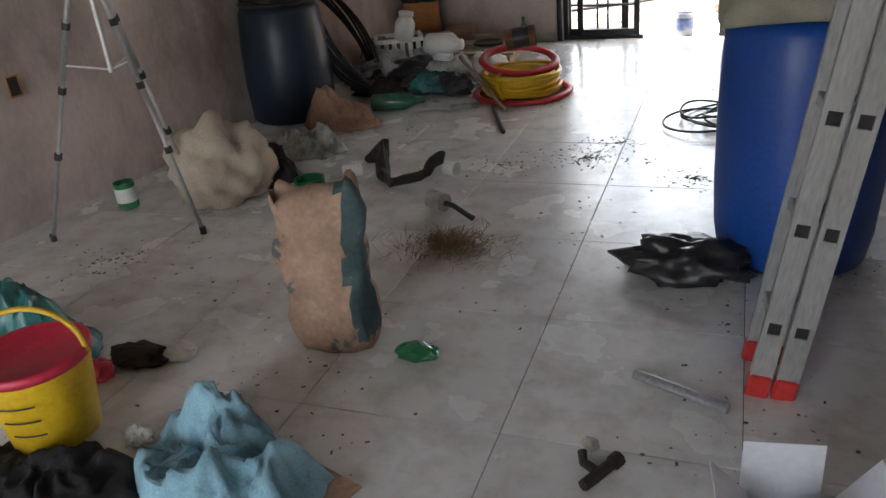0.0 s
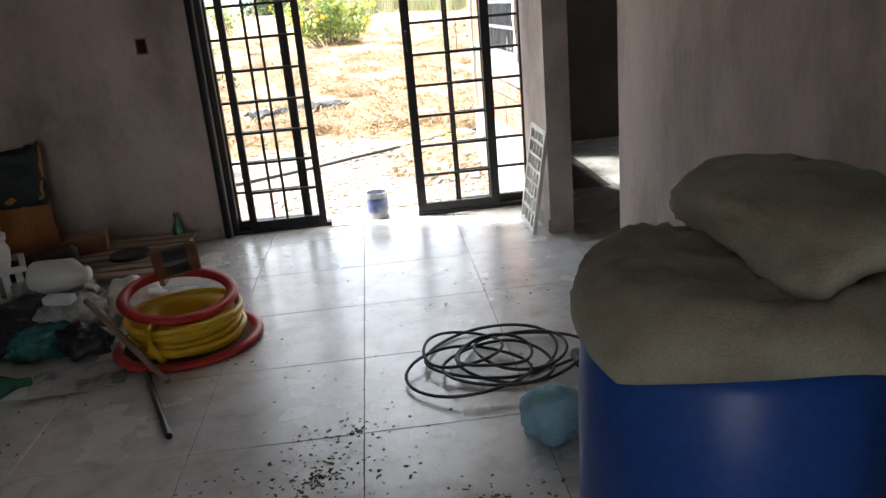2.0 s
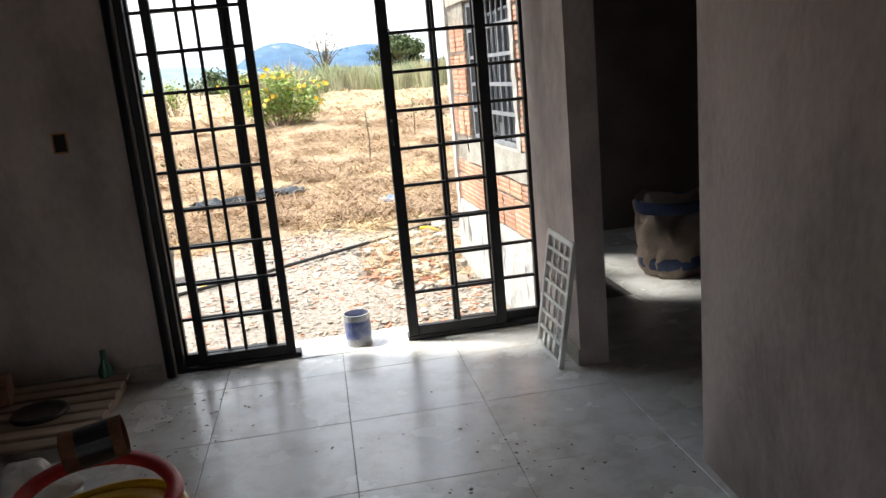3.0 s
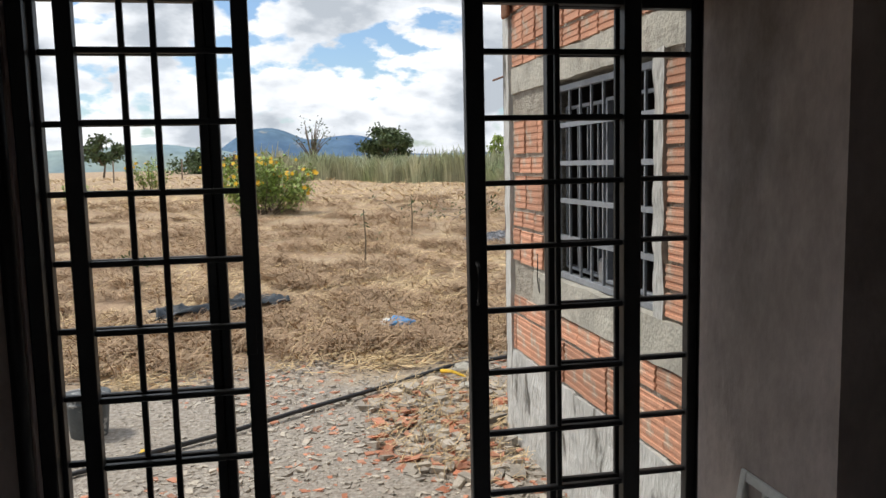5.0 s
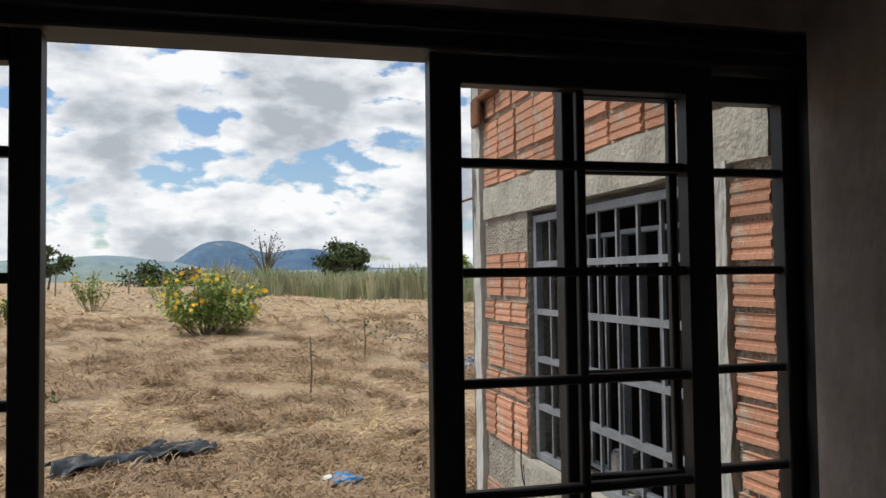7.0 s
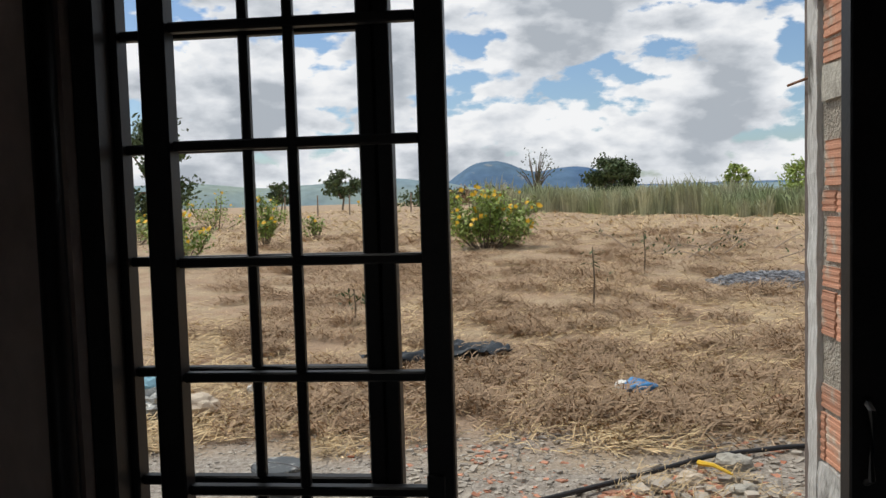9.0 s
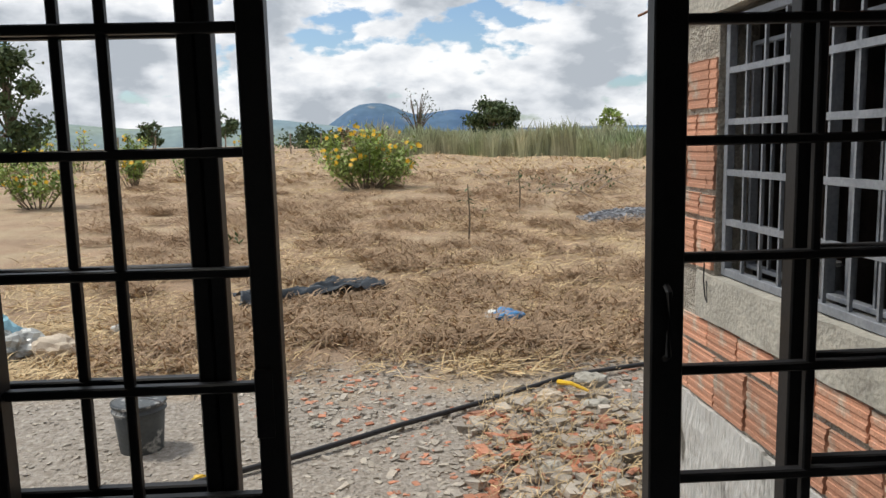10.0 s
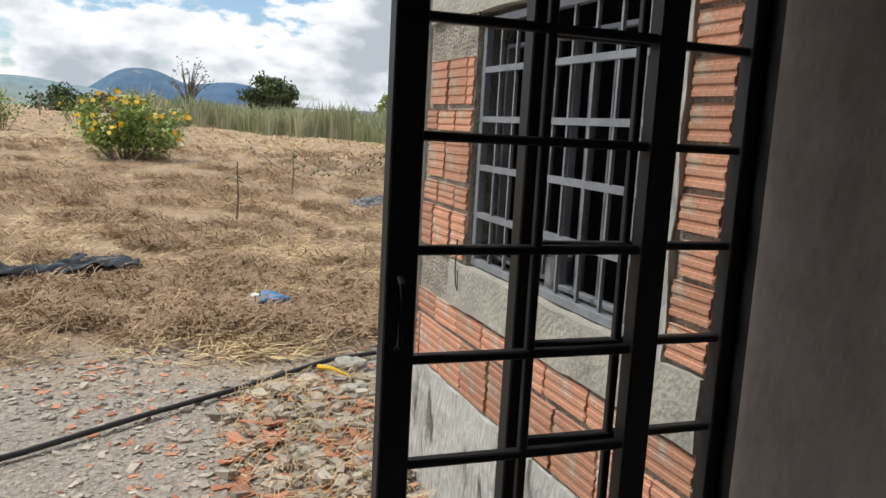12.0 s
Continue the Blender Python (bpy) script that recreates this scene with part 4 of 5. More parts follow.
solid("jerry_can", lathe([(0.08, 0), (0.085, 0.01), (0.085, 0.2), (0.04, 0.25), (0.04, 0.28), (0.001, 0.282)], 20), M_WHITEPL, pose(-1.9, 5.64, 0.24, 0, 88, -10), "translucent white plastic jug lying on the heap", "jug", smooth=True)
solid("white_carton", box(-0.07, -0.03, 0, 0.07, 0.03, 0.035, 0.003), M_CARD, pose(-1.68, 5.34, 0.2, 8, 0, -15), "small white carton on the rubbish heap", "carton")
solid("paper_sheet", sheet(0.38, 0.26, 12, 8, lambda u, v: (0, 0, 0.012 * (1 + noise.noise(Vector((u * 3, v * 3, 0)))))), M_PAPERSHEET, pose(-1.48, 4.88, 0.003, 0, 0, 12), "printed paper sheet lying on the floor", "paper")
solid("wooden_stick", tube([(-1.5, 5.18, 0.25), (-1.08, 4.74, 0.016)], 0.014, 7), M_STICK, Matrix(), "rough wooden stick leaning on the rubbish heap", "stick")
solid("iron_pipe", tube([(-1.2, 4.87, 0.014), (-0.97, 4.3, 0.014)], 0.013, 8), M_BLACK, Matrix(), "dark iron pipe lying on the floor", "pipe")
solid("steel_tube", tube([(0.03, 2.099, 0.017), (0.281, 1.988, 0.017)], 0.015, 12), M_TIN, Matrix(), "short shiny steel tube lying on the floor", "tube")
SCRAP = [(-1.556, 3.766, 0.02), (-1.438, 3.728, 0.12), (-1.399, 3.553, 0.03), (-1.28, 3.418, 0.03), (-1.143, 3.534, 0.05), (-1.103, 3.631, 0.12)]
scrap = tube([Vector(p) for a, b in zip(SCRAP, SCRAP[1:]) for p in (a, Vector(a).lerp(Vector(b), 0.33), Vector(a).lerp(Vector(b), 0.66))] + [SCRAP[-1]], 0.034, 8, r_end=0.02)
for v in scrap.verts:
    v.co += Vector((noise.noise(v.co * 17), noise.noise(v.co * 17 + Vector((3, 3, 3))), 0.5 * noise.noise(v.co * 21))) * 0.035
    v.co.z = max(v.co.z, 0.003)
solid("brown_scrap", scrap, M_BROWN, Matrix(), "charred twisted strip of dark scrap on the floor", "scrap")
brush = thing("paint_roller", pose(-0.965, 3.204, 0.045, 0, 0, -28), "dirty round scrub brush with a dark handle", "brush")
part("head", lathe([(0.03, -0.05), (0.042, -0.045), (0.042, 0.045), (0.03, 0.05)], 18, m=pose(0.0, 0.0, 0, 0, 90, 0)), M_CONCRETE, brush)
part("handle", tube([(0.05, 0, 0), (0.1, 0, 0.0), (0.22, 0, -0.03)], 0.013, 8), M_BLACK, brush)
wb = thing("white_box", pose(0.42, 1.53, 0.0, 0, 0, 8), "open white cardboard box with raised flaps", "box")
part("body", boxes([(-0.09, -0.09, 0.002, 0.09, 0.09, 0.01), (-0.09, -0.09, 0.01, -0.086, 0.09, 0.1), (0.086, -0.09, 0.01, 0.09, 0.09, 0.1), (-0.086, 0.086, 0.01, 0.086, 0.09, 0.1), (-0.086, -0.09, 0.01, 0.086, -0.086, 0.1)]), M_CARD, wb)
for k, (m, w) in enumerate([(pose(-0.02, 0.088, 0.1, 38, 0, 0), 0.125), (pose(0.088, 0.0, 0.1, 5, 0, -90), 0.13), (pose(-0.088, 0.0, 0.1, -5, 0, 90), 0.11), (pose(0.0, -0.088, 0.1, 60, 0, 180), 0.08)]):
    bm = box(-0.08, -0.0015, 0, 0.08, 0.0015, w)
    bm.transform(m @ pose(0.0, 0.0, 0, -40, 0, 0))
    part("flap", bm, M_CARD, wb)
fit_ = thing("pipe_fitting", pose(0.0, 1.673, 0.0, 0, 0, 60), "dark metal fitting lying on the floor", "fitting")
part("body", tube([(-0.06, 0, 0.016), (0.05, 0, 0.016)], 0.015, 8), M_BROWN, fit_)
part("branch", tube([(0, 0, 0.016), (0.0, 0.05, 0.02), (0.02, 0.07, 0.03)], 0.012, 8), M_BROWN, fit_)
part("collar", tube([(0.05, 0, 0.016), (0.075, 0, 0.016)], 0.02, 8), M_BROWN, fit_)
solid("cardboard_sheet", sheet(0.5, 0.24, 8, 4, lambda u, v: (0, 0, 0.006 + 0.01 * u * v)), M_KRAFT, pose(-0.818, 1.46, 0.002, 0, 0, -20), "torn kraft cardboard under the blue rag", "cardboard")
coil = thing("cable_coil", pose(0.24, 4.57, 0.0), "loose coil of black electric cable on the floor", "cable")
for k in range(7):
    ox, oy = 0.13 * math.sin(k * 2.1), 0.09 * math.cos(k * 1.3)
    part("loop", tube([(ox + (0.27 - 0.02 * k) * math.cos(a) * (1 + 0.06 * math.sin(2 * a + k)), oy + (0.24 - 0.017 * k) * math.sin(a), 0.008 + 0.006 * k + 0.012 * (1 + math.sin(a * 2 + k * 1.9))) for a in [2 * math.pi * i / 36 for i in range(36)]], 0.0065, 6, True), M_RUBBER, coil, smooth=True)
part("plug", box(0.3, -0.12, 0.003, 0.36, -0.02, 0.045, 0.008), M_BLACK, coil)
part("tail", tube([(0.2, -0.1, 0.01), (0.4, 0.0, 0.01), (0.5, -0.08, 0.01), (0.62, -0.02, 0.01)], 0.0065, 6), M_RUBBER, coil)

# white lattice panel
lat = thing("lattice_panel", pose(0.745, 6.4, 0.0, 0, 9.5, 0), "white painted metal lattice panel leaning on the plaster pier", "lattice panel")
part("frame", boxes([(-0.012, -0.2, 0.0, 0.012, -0.17, 0.62), (-0.012, 0.17, 0.0, 0.012, 0.2, 0.62), (-0.012, -0.17, 0.0, 0.012, 0.17, 0.03), (-0.012, -0.17, 0.59, 0.012, 0.17, 0.62)], 0.003), M_WHITEPL, lat)
for k in range(6):
    part("crossbar", boxes([(-0.008, -0.17, 0.105 + 0.083 * k, 0.008, 0.17, 0.12 + 0.083 * k)]), M_WHITEPL, lat)
for y in (-0.085, 0.0, 0.085):
    part("upright_bar", boxes([(-0.006, y - 0.007, 0.03, 0.006, y + 0.007, 0.59)]), M_WHITEPL, lat)
sk = thing("rubble_sack", pose(1.95, 7.55, 0.003), "full brown woven sack with navy bands in the side room", "sack")
part("body", standing_bag(0.42, 0.38, 0.54, 7.7), M_SHOE, sk, smooth=True)
part("band", lathe([(0.2, 0.05), (0.212, 0.07), (0.214, 0.11), (0.205, 0.13)], 24, cap=False), M_NAVY, sk, smooth=True)
part("band", lathe([(0.22, 0.42), (0.228, 0.44), (0.228, 0.48), (0.218, 0.5)], 24, cap=False), M_NAVY, sk, smooth=True)
for nm, m in (("wall_socket_box", pose(-1.5, DY - 0.002, 1.27)), ("wall_socket_box", pose(-2.842, 2.855, 0.66, 0, 0, 84.6))):
    sb = thing(nm, m, "small orange plastic socket box sunk in the plaster", "socket box")
    part("rim", boxes([(-0.035, -0.006, -0.05, 0.035, 0.0, -0.042), (-0.035, -0.006, 0.042, 0.035, 0.0, 0.05), (-0.035, -0.006, -0.042, -0.028, 0.0, 0.042), (0.028, -0.006, -0.042, 0.035, 0.0, 0.042)]), M_ORANGEBAG, sb)
    part("back", boxes([(-0.028, -0.002, -0.042, 0.028, 0.0, 0.042)]), M_BROWN, sb)

# scraps and dirt on the floor
rng = random.Random(5)


def scatter_blades(name, n, place, length, width, lift, material, label, category, up=0.15):
    verts, faces = [], []
    for _ in range(n):
        p = place()
        if p is None:
            continue
        x, y, z = p
        a = rng.uniform(0, 2 * math.pi)
        l = length * rng.uniform(0.4, 1.3)
        dx, dy, dz = math.cos(a) * l, math.sin(a) * l, l * up * rng.uniform(-0.1, 1.6)
        wx, wy = -math.sin(a) * width, math.cos(a) * width
        k = len(verts)
        z += lift * rng.random()
        verts += [(x - wx, y - wy, z), (x + wx, y + wy, z + width), (x + dx * 0.5 + wx, y + dy * 0.5 + wy, z + dz * 0.8 + width), (x + dx * 0.5 - wx, y + dy * 0.5 - wy, z + dz * 0.8), (x + dx, y + dy, z + dz)]
        faces += [(k, k + 1, k + 2, k + 3), (k + 3, k + 2, k + 4)]
    ob = raw(name, verts, faces, material)
    return tagged(ob, label, category, kind="stuff")


def chunks(name, n, place, size, material, label, category, flat=0.5):
    verts, faces = [], []
    for _ in range(n):
        p = place()
        if p is None:
            continue
        x, y, z = p
        s = size * rng.uniform(0.35, 1.3) ** 1.5
        a = rng.uniform(0, 6.28)
        ca, sa = math.cos(a), math.sin(a)
        k = len(verts)
        ax, ay, az = s * rng.uniform(0.6, 1.3), s * rng.uniform(0.4, 0.9), s * flat * rng.uniform(0.5, 1.2)
        tilt = rng.uniform(-0.3, 0.3)
        for cx, cy, cz in ((-1, -1, 0), (1, -1, 0), (1, 1, 0), (-1, 1, 0), (-1, -1, 1), (1, -1, 1), (1, 1, 1), (-1, 1, 1)):
            f = rng.uniform(0.6, 1.0)
            px, py = cx * ax * f, cy * ay * f
            verts.append((x + px * ca - py * sa, y + px * sa + py * ca, z + cz * az * rng.uniform(0.7, 1.1) + px * tilt))
        faces += [(k, k + 3, k + 2, k + 1), (k + 4, k + 5, k + 6, k + 7), (k, k + 1, k + 5, k + 4), (k + 1, k + 2, k + 6, k + 5), (k + 2, k + 3, k + 7, k + 6), (k + 3, k, k + 4, k + 7)]
    ob = raw(name, verts, faces, material)
    return tagged(ob, label, category, kind="stuff")


def straw_heap():
    a, r = rng.uniform(0, 6.28), abs(rng.gauss(0, 0.09))
    return -0.78 + 1.35 * r * math.cos(a), 2.83 + r * math.sin(a), 0.002 + max(0, 0.05 - 0.35 * r) * rng.random()


scatter_blades("straw_heap", 1500, straw_heap, 0.05, 0.0012, 0.004, M_STRAWB, "small heap of reddish brown wood shavings", "shavings", 0.5)


def floor_dirt():
    x, y = rng.uniform(-2.4, 0.95), rng.uniform(1.2, 6.8)
    c = noise.noise(Vector((x * 1.6, y * 1.6, 9)))
    if c < rng.uniform(-0.1, 0.6):
        return None
    return x, y, 0.0005


def floor_spot():
    a, r = rng.uniform(0, 6.28), abs(rng.gauss(0, 0.11))
    cx, cy = rng.choice([(-0.42, 3.95), (-0.42, 3.95), (-0.85, 3.8), (-0.3, 4.2), (0.1, 3.7), (-0.9, 5.0), (-2.2, 2.5)])
    return cx + 1.4 * r * math.cos(a), cy + r * math.sin(a), 0.0005


chunks("floor_dirt", 3600, floor_dirt, 0.006, M_DIRT, "scattered dry dirt crumbs on the tile floor", "dirt", 0.2)
chunks("floor_dirt", 800, floor_spot, 0.0062, M_DIRT, "patches of dry mud crumbs on the tile floor", "dirt", 0.25)

# ---- outdoor things ----
GM = lambda x, y, dz=0.0: (x, y, ground_z(x, y) + dz)


def place_straw():
    y = 10.6 + 34 * rng.random() ** 1.9
    x = rng.uniform(-0.42, 0.3) * (y - 3)
    if y < 11.6 and y - 10.4 < 1.2 * rng.random() + 0.8 * noise.noise(Vector((x * 1.1, y * 1.1, 8))):
        return None
    if noise.noise(Vector((x * 0.55, y * 0.55, 3))) + 0.6 * noise.noise(Vector((x * 1.7, y * 1.7, 5))) < rng.uniform(-0.55, 0.55):
        return None
    if x < -0.16 * y - 0.4 and 16 < y < 26 and rng.random() < 0.8:
        return None
    return x, y, ground_z(x, y)


scatter_blades("straw", 95000, place_straw, 0.19, 0.0042, 0.035, M_STRAW, "cut dry straw lying on the earth", "straw", 0.22)


def place_tuft():
    k = rng.randrange(420)
    r2 = random.Random(k)
    y = 11 + 24 * r2.random() ** 1.3
    x = r2.uniform(-0.36, 0.26) * (y - 3)
    rad = r2.uniform(0.15, 0.4)
    a, r = rng.uniform(0, 6.28), rad * rng.random() ** 0.5
    x, y = x + r * 1.5 * math.cos(a), y + r * math.sin(a)
    return x, y, ground_z(x, y) + 0.17 * rad / 0.4 * (1 - (r / rad) ** 2) * rng.random()


scatter_blades("straw_tufts", 95000, place_tuft, 0.17, 0.004, 0.03, M_STRAWB, "matted brown tufts of dead grass", "dead grass", 0.4)


def place_rubble():
    x = rng.uniform(-1.6, 1.9)
    y = rng.uniform(7.3, 11.0)
    d = noise.noise(Vector((x * 0.9, y * 0.9, 1))) + 0.3 * (x + 0.2) - 0.05
    if x > 0.82 and y < 9.15 or d < rng.uniform(-0.5, 0.5):
        return None
    return x, y, ground_z(x, y) - 0.003


def place_pebble():
    x, y = rng.uniform(-4.5, 1.1), rng.uniform(7.15, 11.2)
    if x > 0.82 and y < 9.15:
        return None
    return x, y, ground_z(x, y) - 0.002


chunks("rubble", 6500, place_rubble, 0.022, M_STONE, "broken grey mortar and stone rubble", "rubble", 0.6)
chunks("brick_shards", 2600, place_rubble, 0.026, M_SHARD, "scattered broken red brick shards", "rubble", 0.3)
chunks("pebbles", 10000, place_pebble, 0.013, M_STONE, "small pale gravel pressed in the ground", "gravel", 0.5)


def place_tip():
    """The thick end of the rubble, against the wing wall."""
    a, r = rng.uniform(0, 6.28), rng.random() ** 0.6
    x, y = 0.5 + 0.55 * r * math.cos(a), 9.35 + 1.05 * r * math.sin(a)
    if x > 0.8 and y < 9.15:
        return None
    return x, y, ground_z(x, y) + 0.05 * (1 - r) * rng.random()


chunks("rubble", 420, place_tip, 0.042, M_STONE, "broken mortar lumps tipped beside the brick wall", "rubble", 0.7)
chunks("brick_shards", 260, place_tip, 0.045, M_SHARD, "flat red brick shards tipped beside the wall", "rubble", 0.3)
scatter_blades("straw", 1500, place_tip, 0.12, 0.002, 0.05, M_STRAW, "loose dry straw caught in the rubble", "straw", 0.4)


def place_heap():
    a, r = rng.uniform(0, 6.28), rng.random() ** 0.5
    x, y = 3.9 + 1.2 * r * math.cos(a), 19.0 + 0.8 * r * math.sin(a)
    return x, y, ground_z(x, y) + 0.16 * (1 - r * r)


chunks("gravel_heap", 2600, place_heap, 0.04, M_GRAVEL, "low heap of blue grey crushed gravel", "gravel", 0.7)
for k, (x, y, s, mt, lb) in enumerate([(0.83, 10.36, 0.13, M_CONCRETE, "grey stone lump in the rubble"), (0.75, 9.9, 0.1, M_CONCRETE, "broken mortar lump in the rubble"), (0.36, 9.15, 0.08, M_CONCRETE, "flat broken mortar slab in the rubble"), (0.6, 9.0, 0.08, M_CONCRETE, "grey mortar chunk in the rubble"), (1.6, 11.85, 0.1, M_BRICK, "worn brick half lying in the straw"), (0.9, 9.5, 0.1, M_SHARD, "broken brick chunk by the wall"), (-0.85, 9.9, 0.05, M_CONCRETE, "small stone beside the hose"), (0.55, 11.3, 0.07, M_SHARD, "flat brick shard on the earth"), (0.6, 14.2, 0.1, M_CLEAR, "pale scrap of plastic film on the straw")]):
    lump("rubble_lump", x, y, s * 0.7, s * 0.5, s * (0.42 if k != 8 else 0.12), 50 + k, mt, lb, "rubble", 0.45, 3.0, z=ground_z(x, y) - 0.01, sub=3)
lump("yellow_wrapper", 0.52, 10.08, 0.07, 0.05, 0.04, 61, M_CLOTH, "yellowed sponge and wrapper on the rubble", "wrapper", 0.4, 4, z=ground_z(0.52, 10.08) + 0.01, sub=3)
solid("banana_peel", tube([GM(0.62, 10.32, 0.05), GM(0.68, 10.22, 0.07), GM(0.77, 10.14, 0.04)], 0.018, 6, r_end=0.008), M_YELLOW, Matrix(), "yellow plastic strip on the rubble", "plastic strip")
lump("yellow_scrap", -1.35, 9.25, 0.03, 0.02, 0.015, 62, M_YELLOW, "tiny yellow scrap on the gravel", "scrap", 0.4, 4, z=ground_z(-1.35, 9.25), sub=2)
bagm = lump("plastic_bag", 0.54, 12.2, 0.12, 0.075, 0.07, 63, M_BLUEBAG, "crumpled blue and white plastic bag on the straw", "plastic bag", 0.5, 3, z=ground_z(0.54, 12.2) + 0.01)
lump("plastic_bag", 0.43, 12.22, 0.06, 0.06, 0.06, 64, M_WHITEPL, "white end of a torn plastic bag", "plastic bag", 0.4, 3, z=ground_z(0.43, 12.22) + 0.01)
lump("plastic_bag", -2.75, 12.2, 0.07, 0.06, 0.05, 68, M_WHITEPL, "small white plastic bag on the straw", "plastic bag", 0.4, 3, z=ground_z(-2.75, 12.2) + 0.01)


def tarp_h(u, v):
    n = noise.noise(Vector((u * 5, v * 3, 2)))
    f = 1 - 2 * abs(noise.noise(Vector((u * 9, v * 5, 7))))
    return 0.06 * n, 0.12 * noise.noise(Vector((u * 3, v * 2, 5))), 0.07 + 0.09 * n + 0.06 * f


solid("tarpaulin", sheet(1.5, 0.5, 44, 16, tarp_h), M_TARP, Matrix.Translation(GM(-1.28, 13.4)) @ pose(0, 0, 0.0, 0, 0, 27), "crumpled dark blue tarpaulin strip on the straw", "tarpaulin", smooth=True)
bk = thing("bucket", Matrix.Translation(GM(-1.76, 9.68, -0.01)), "dark plastic bucket smeared with dried cement", "bucket")
part("body", lathe([(0.105, 0), (0.11, 0.005), (0.13, 0.22), (0.13, 0.27), (0.12, 0.27), (0.1, 0.03), (0.001, 0.03)], 30), M_BUCKET, bk, smooth=True)
part("rim", lathe([(0.13, 0.225), (0.14, 0.228), (0.14, 0.24), (0.132, 0.243), (0.132, 0.262), (0.141, 0.265), (0.141, 0.278), (0.125, 0.278)], 30), M_BUCKET, bk, smooth=True)
part("handle", tube([(0.138 * math.cos(a), 0.138 * math.sin(a), 0.25 - 0.09 * math.sin(a / 1.0)) for a in [math.pi + math.pi * i / 14 for i in range(15)] if True], 0.004, 5), M_TIN, bk)
solid("water_hose", tube([GM(-2.2, 8.6, 0.015), GM(-1.5, 9.08, 0.02), GM(-0.91, 9.44, 0.03), GM(-0.4, 9.78, 0.04), GM(0.15, 10.1, 0.03), GM(0.7, 10.42, 0.05), GM(1.24, 10.67, 0.03), GM(1.9, 10.85, 0.02), GM(2.8, 10.9, 0.02)], 0.016, 8), M_RUBBER, Matrix(), "black water hose lying across the rubble", "hose", smooth=True)
tr = thing("rubbish_pile", Matrix.Translation(GM(-3.3, 11.55)), "dumped rags and a pale sack on the gravel edge", "rubbish")
part("pale_sack", crumple(0.16, 0.12, 0.11, 71, 0.35, 3, 3, True, m=pose(0.28, 0, 0)), M_CLOTH, tr)
part("grey_cloth", crumple(0.24, 0.16, 0.13, 72, 0.5, 4, 4, True, m=pose(-0.1, 0.05, 0)), M_CLEAR, tr)
part("blue_cloth", crumple(0.14, 0.1, 0.16, 73, 0.5, 4, 3, True, m=pose(-0.2, 0.1, 0.05)), M_BLUERAG, tr)


def sapling(x, y, h, seed, leaves, name, label):
    r = random.Random(seed)
    t = thing(name, Matrix.Translation(GM(x, y, -0.02)), label, "sapling")
    part("stem", tube([(0, 0, 0), (0.02, 0, h * 0.5), (0.0, 0.02, h)], 0.016, 6, r_end=0.009), M_BARK, t)
    verts, faces = [], []
    for _ in range(leaves):
        a, z = r.uniform(0, 6.28), h * r.uniform(0.55, 1.05)
        d = r.uniform(0.03, 0.3)
        c = Vector((d * math.cos(a), d * math.sin(a), z - d * 0.3))
        u = Vector((r.uniform(-1, 1), r.uniform(-1, 1), r.uniform(-1, 0.4))).normalized() * 0.05
        v = Vector((r.uniform(-1, 1), r.uniform(-1, 1), 0)).normalized() * 0.022
        k = len(verts)
        verts += [tuple(c - u), tuple(c + v), tuple(c + u), tuple(c - v)]
        faces.append((k, k + 1, k + 2, k + 3))
    lv = raw("foliage", verts, faces, M_LEAFDARK)
    lv.parent = t
    return t


sapling(0.58, 16.5, 0.9, 1, 26, "sapling", "thin young tree stake with few leaves in straw")
sapling(1.9, 20.5, 0.8, 2, 30, "sapling", "small dry sapling in the straw")
sapling(-2.6, 15.6, 0.5, 3, 22, "sapling", "low dry weed in the straw")


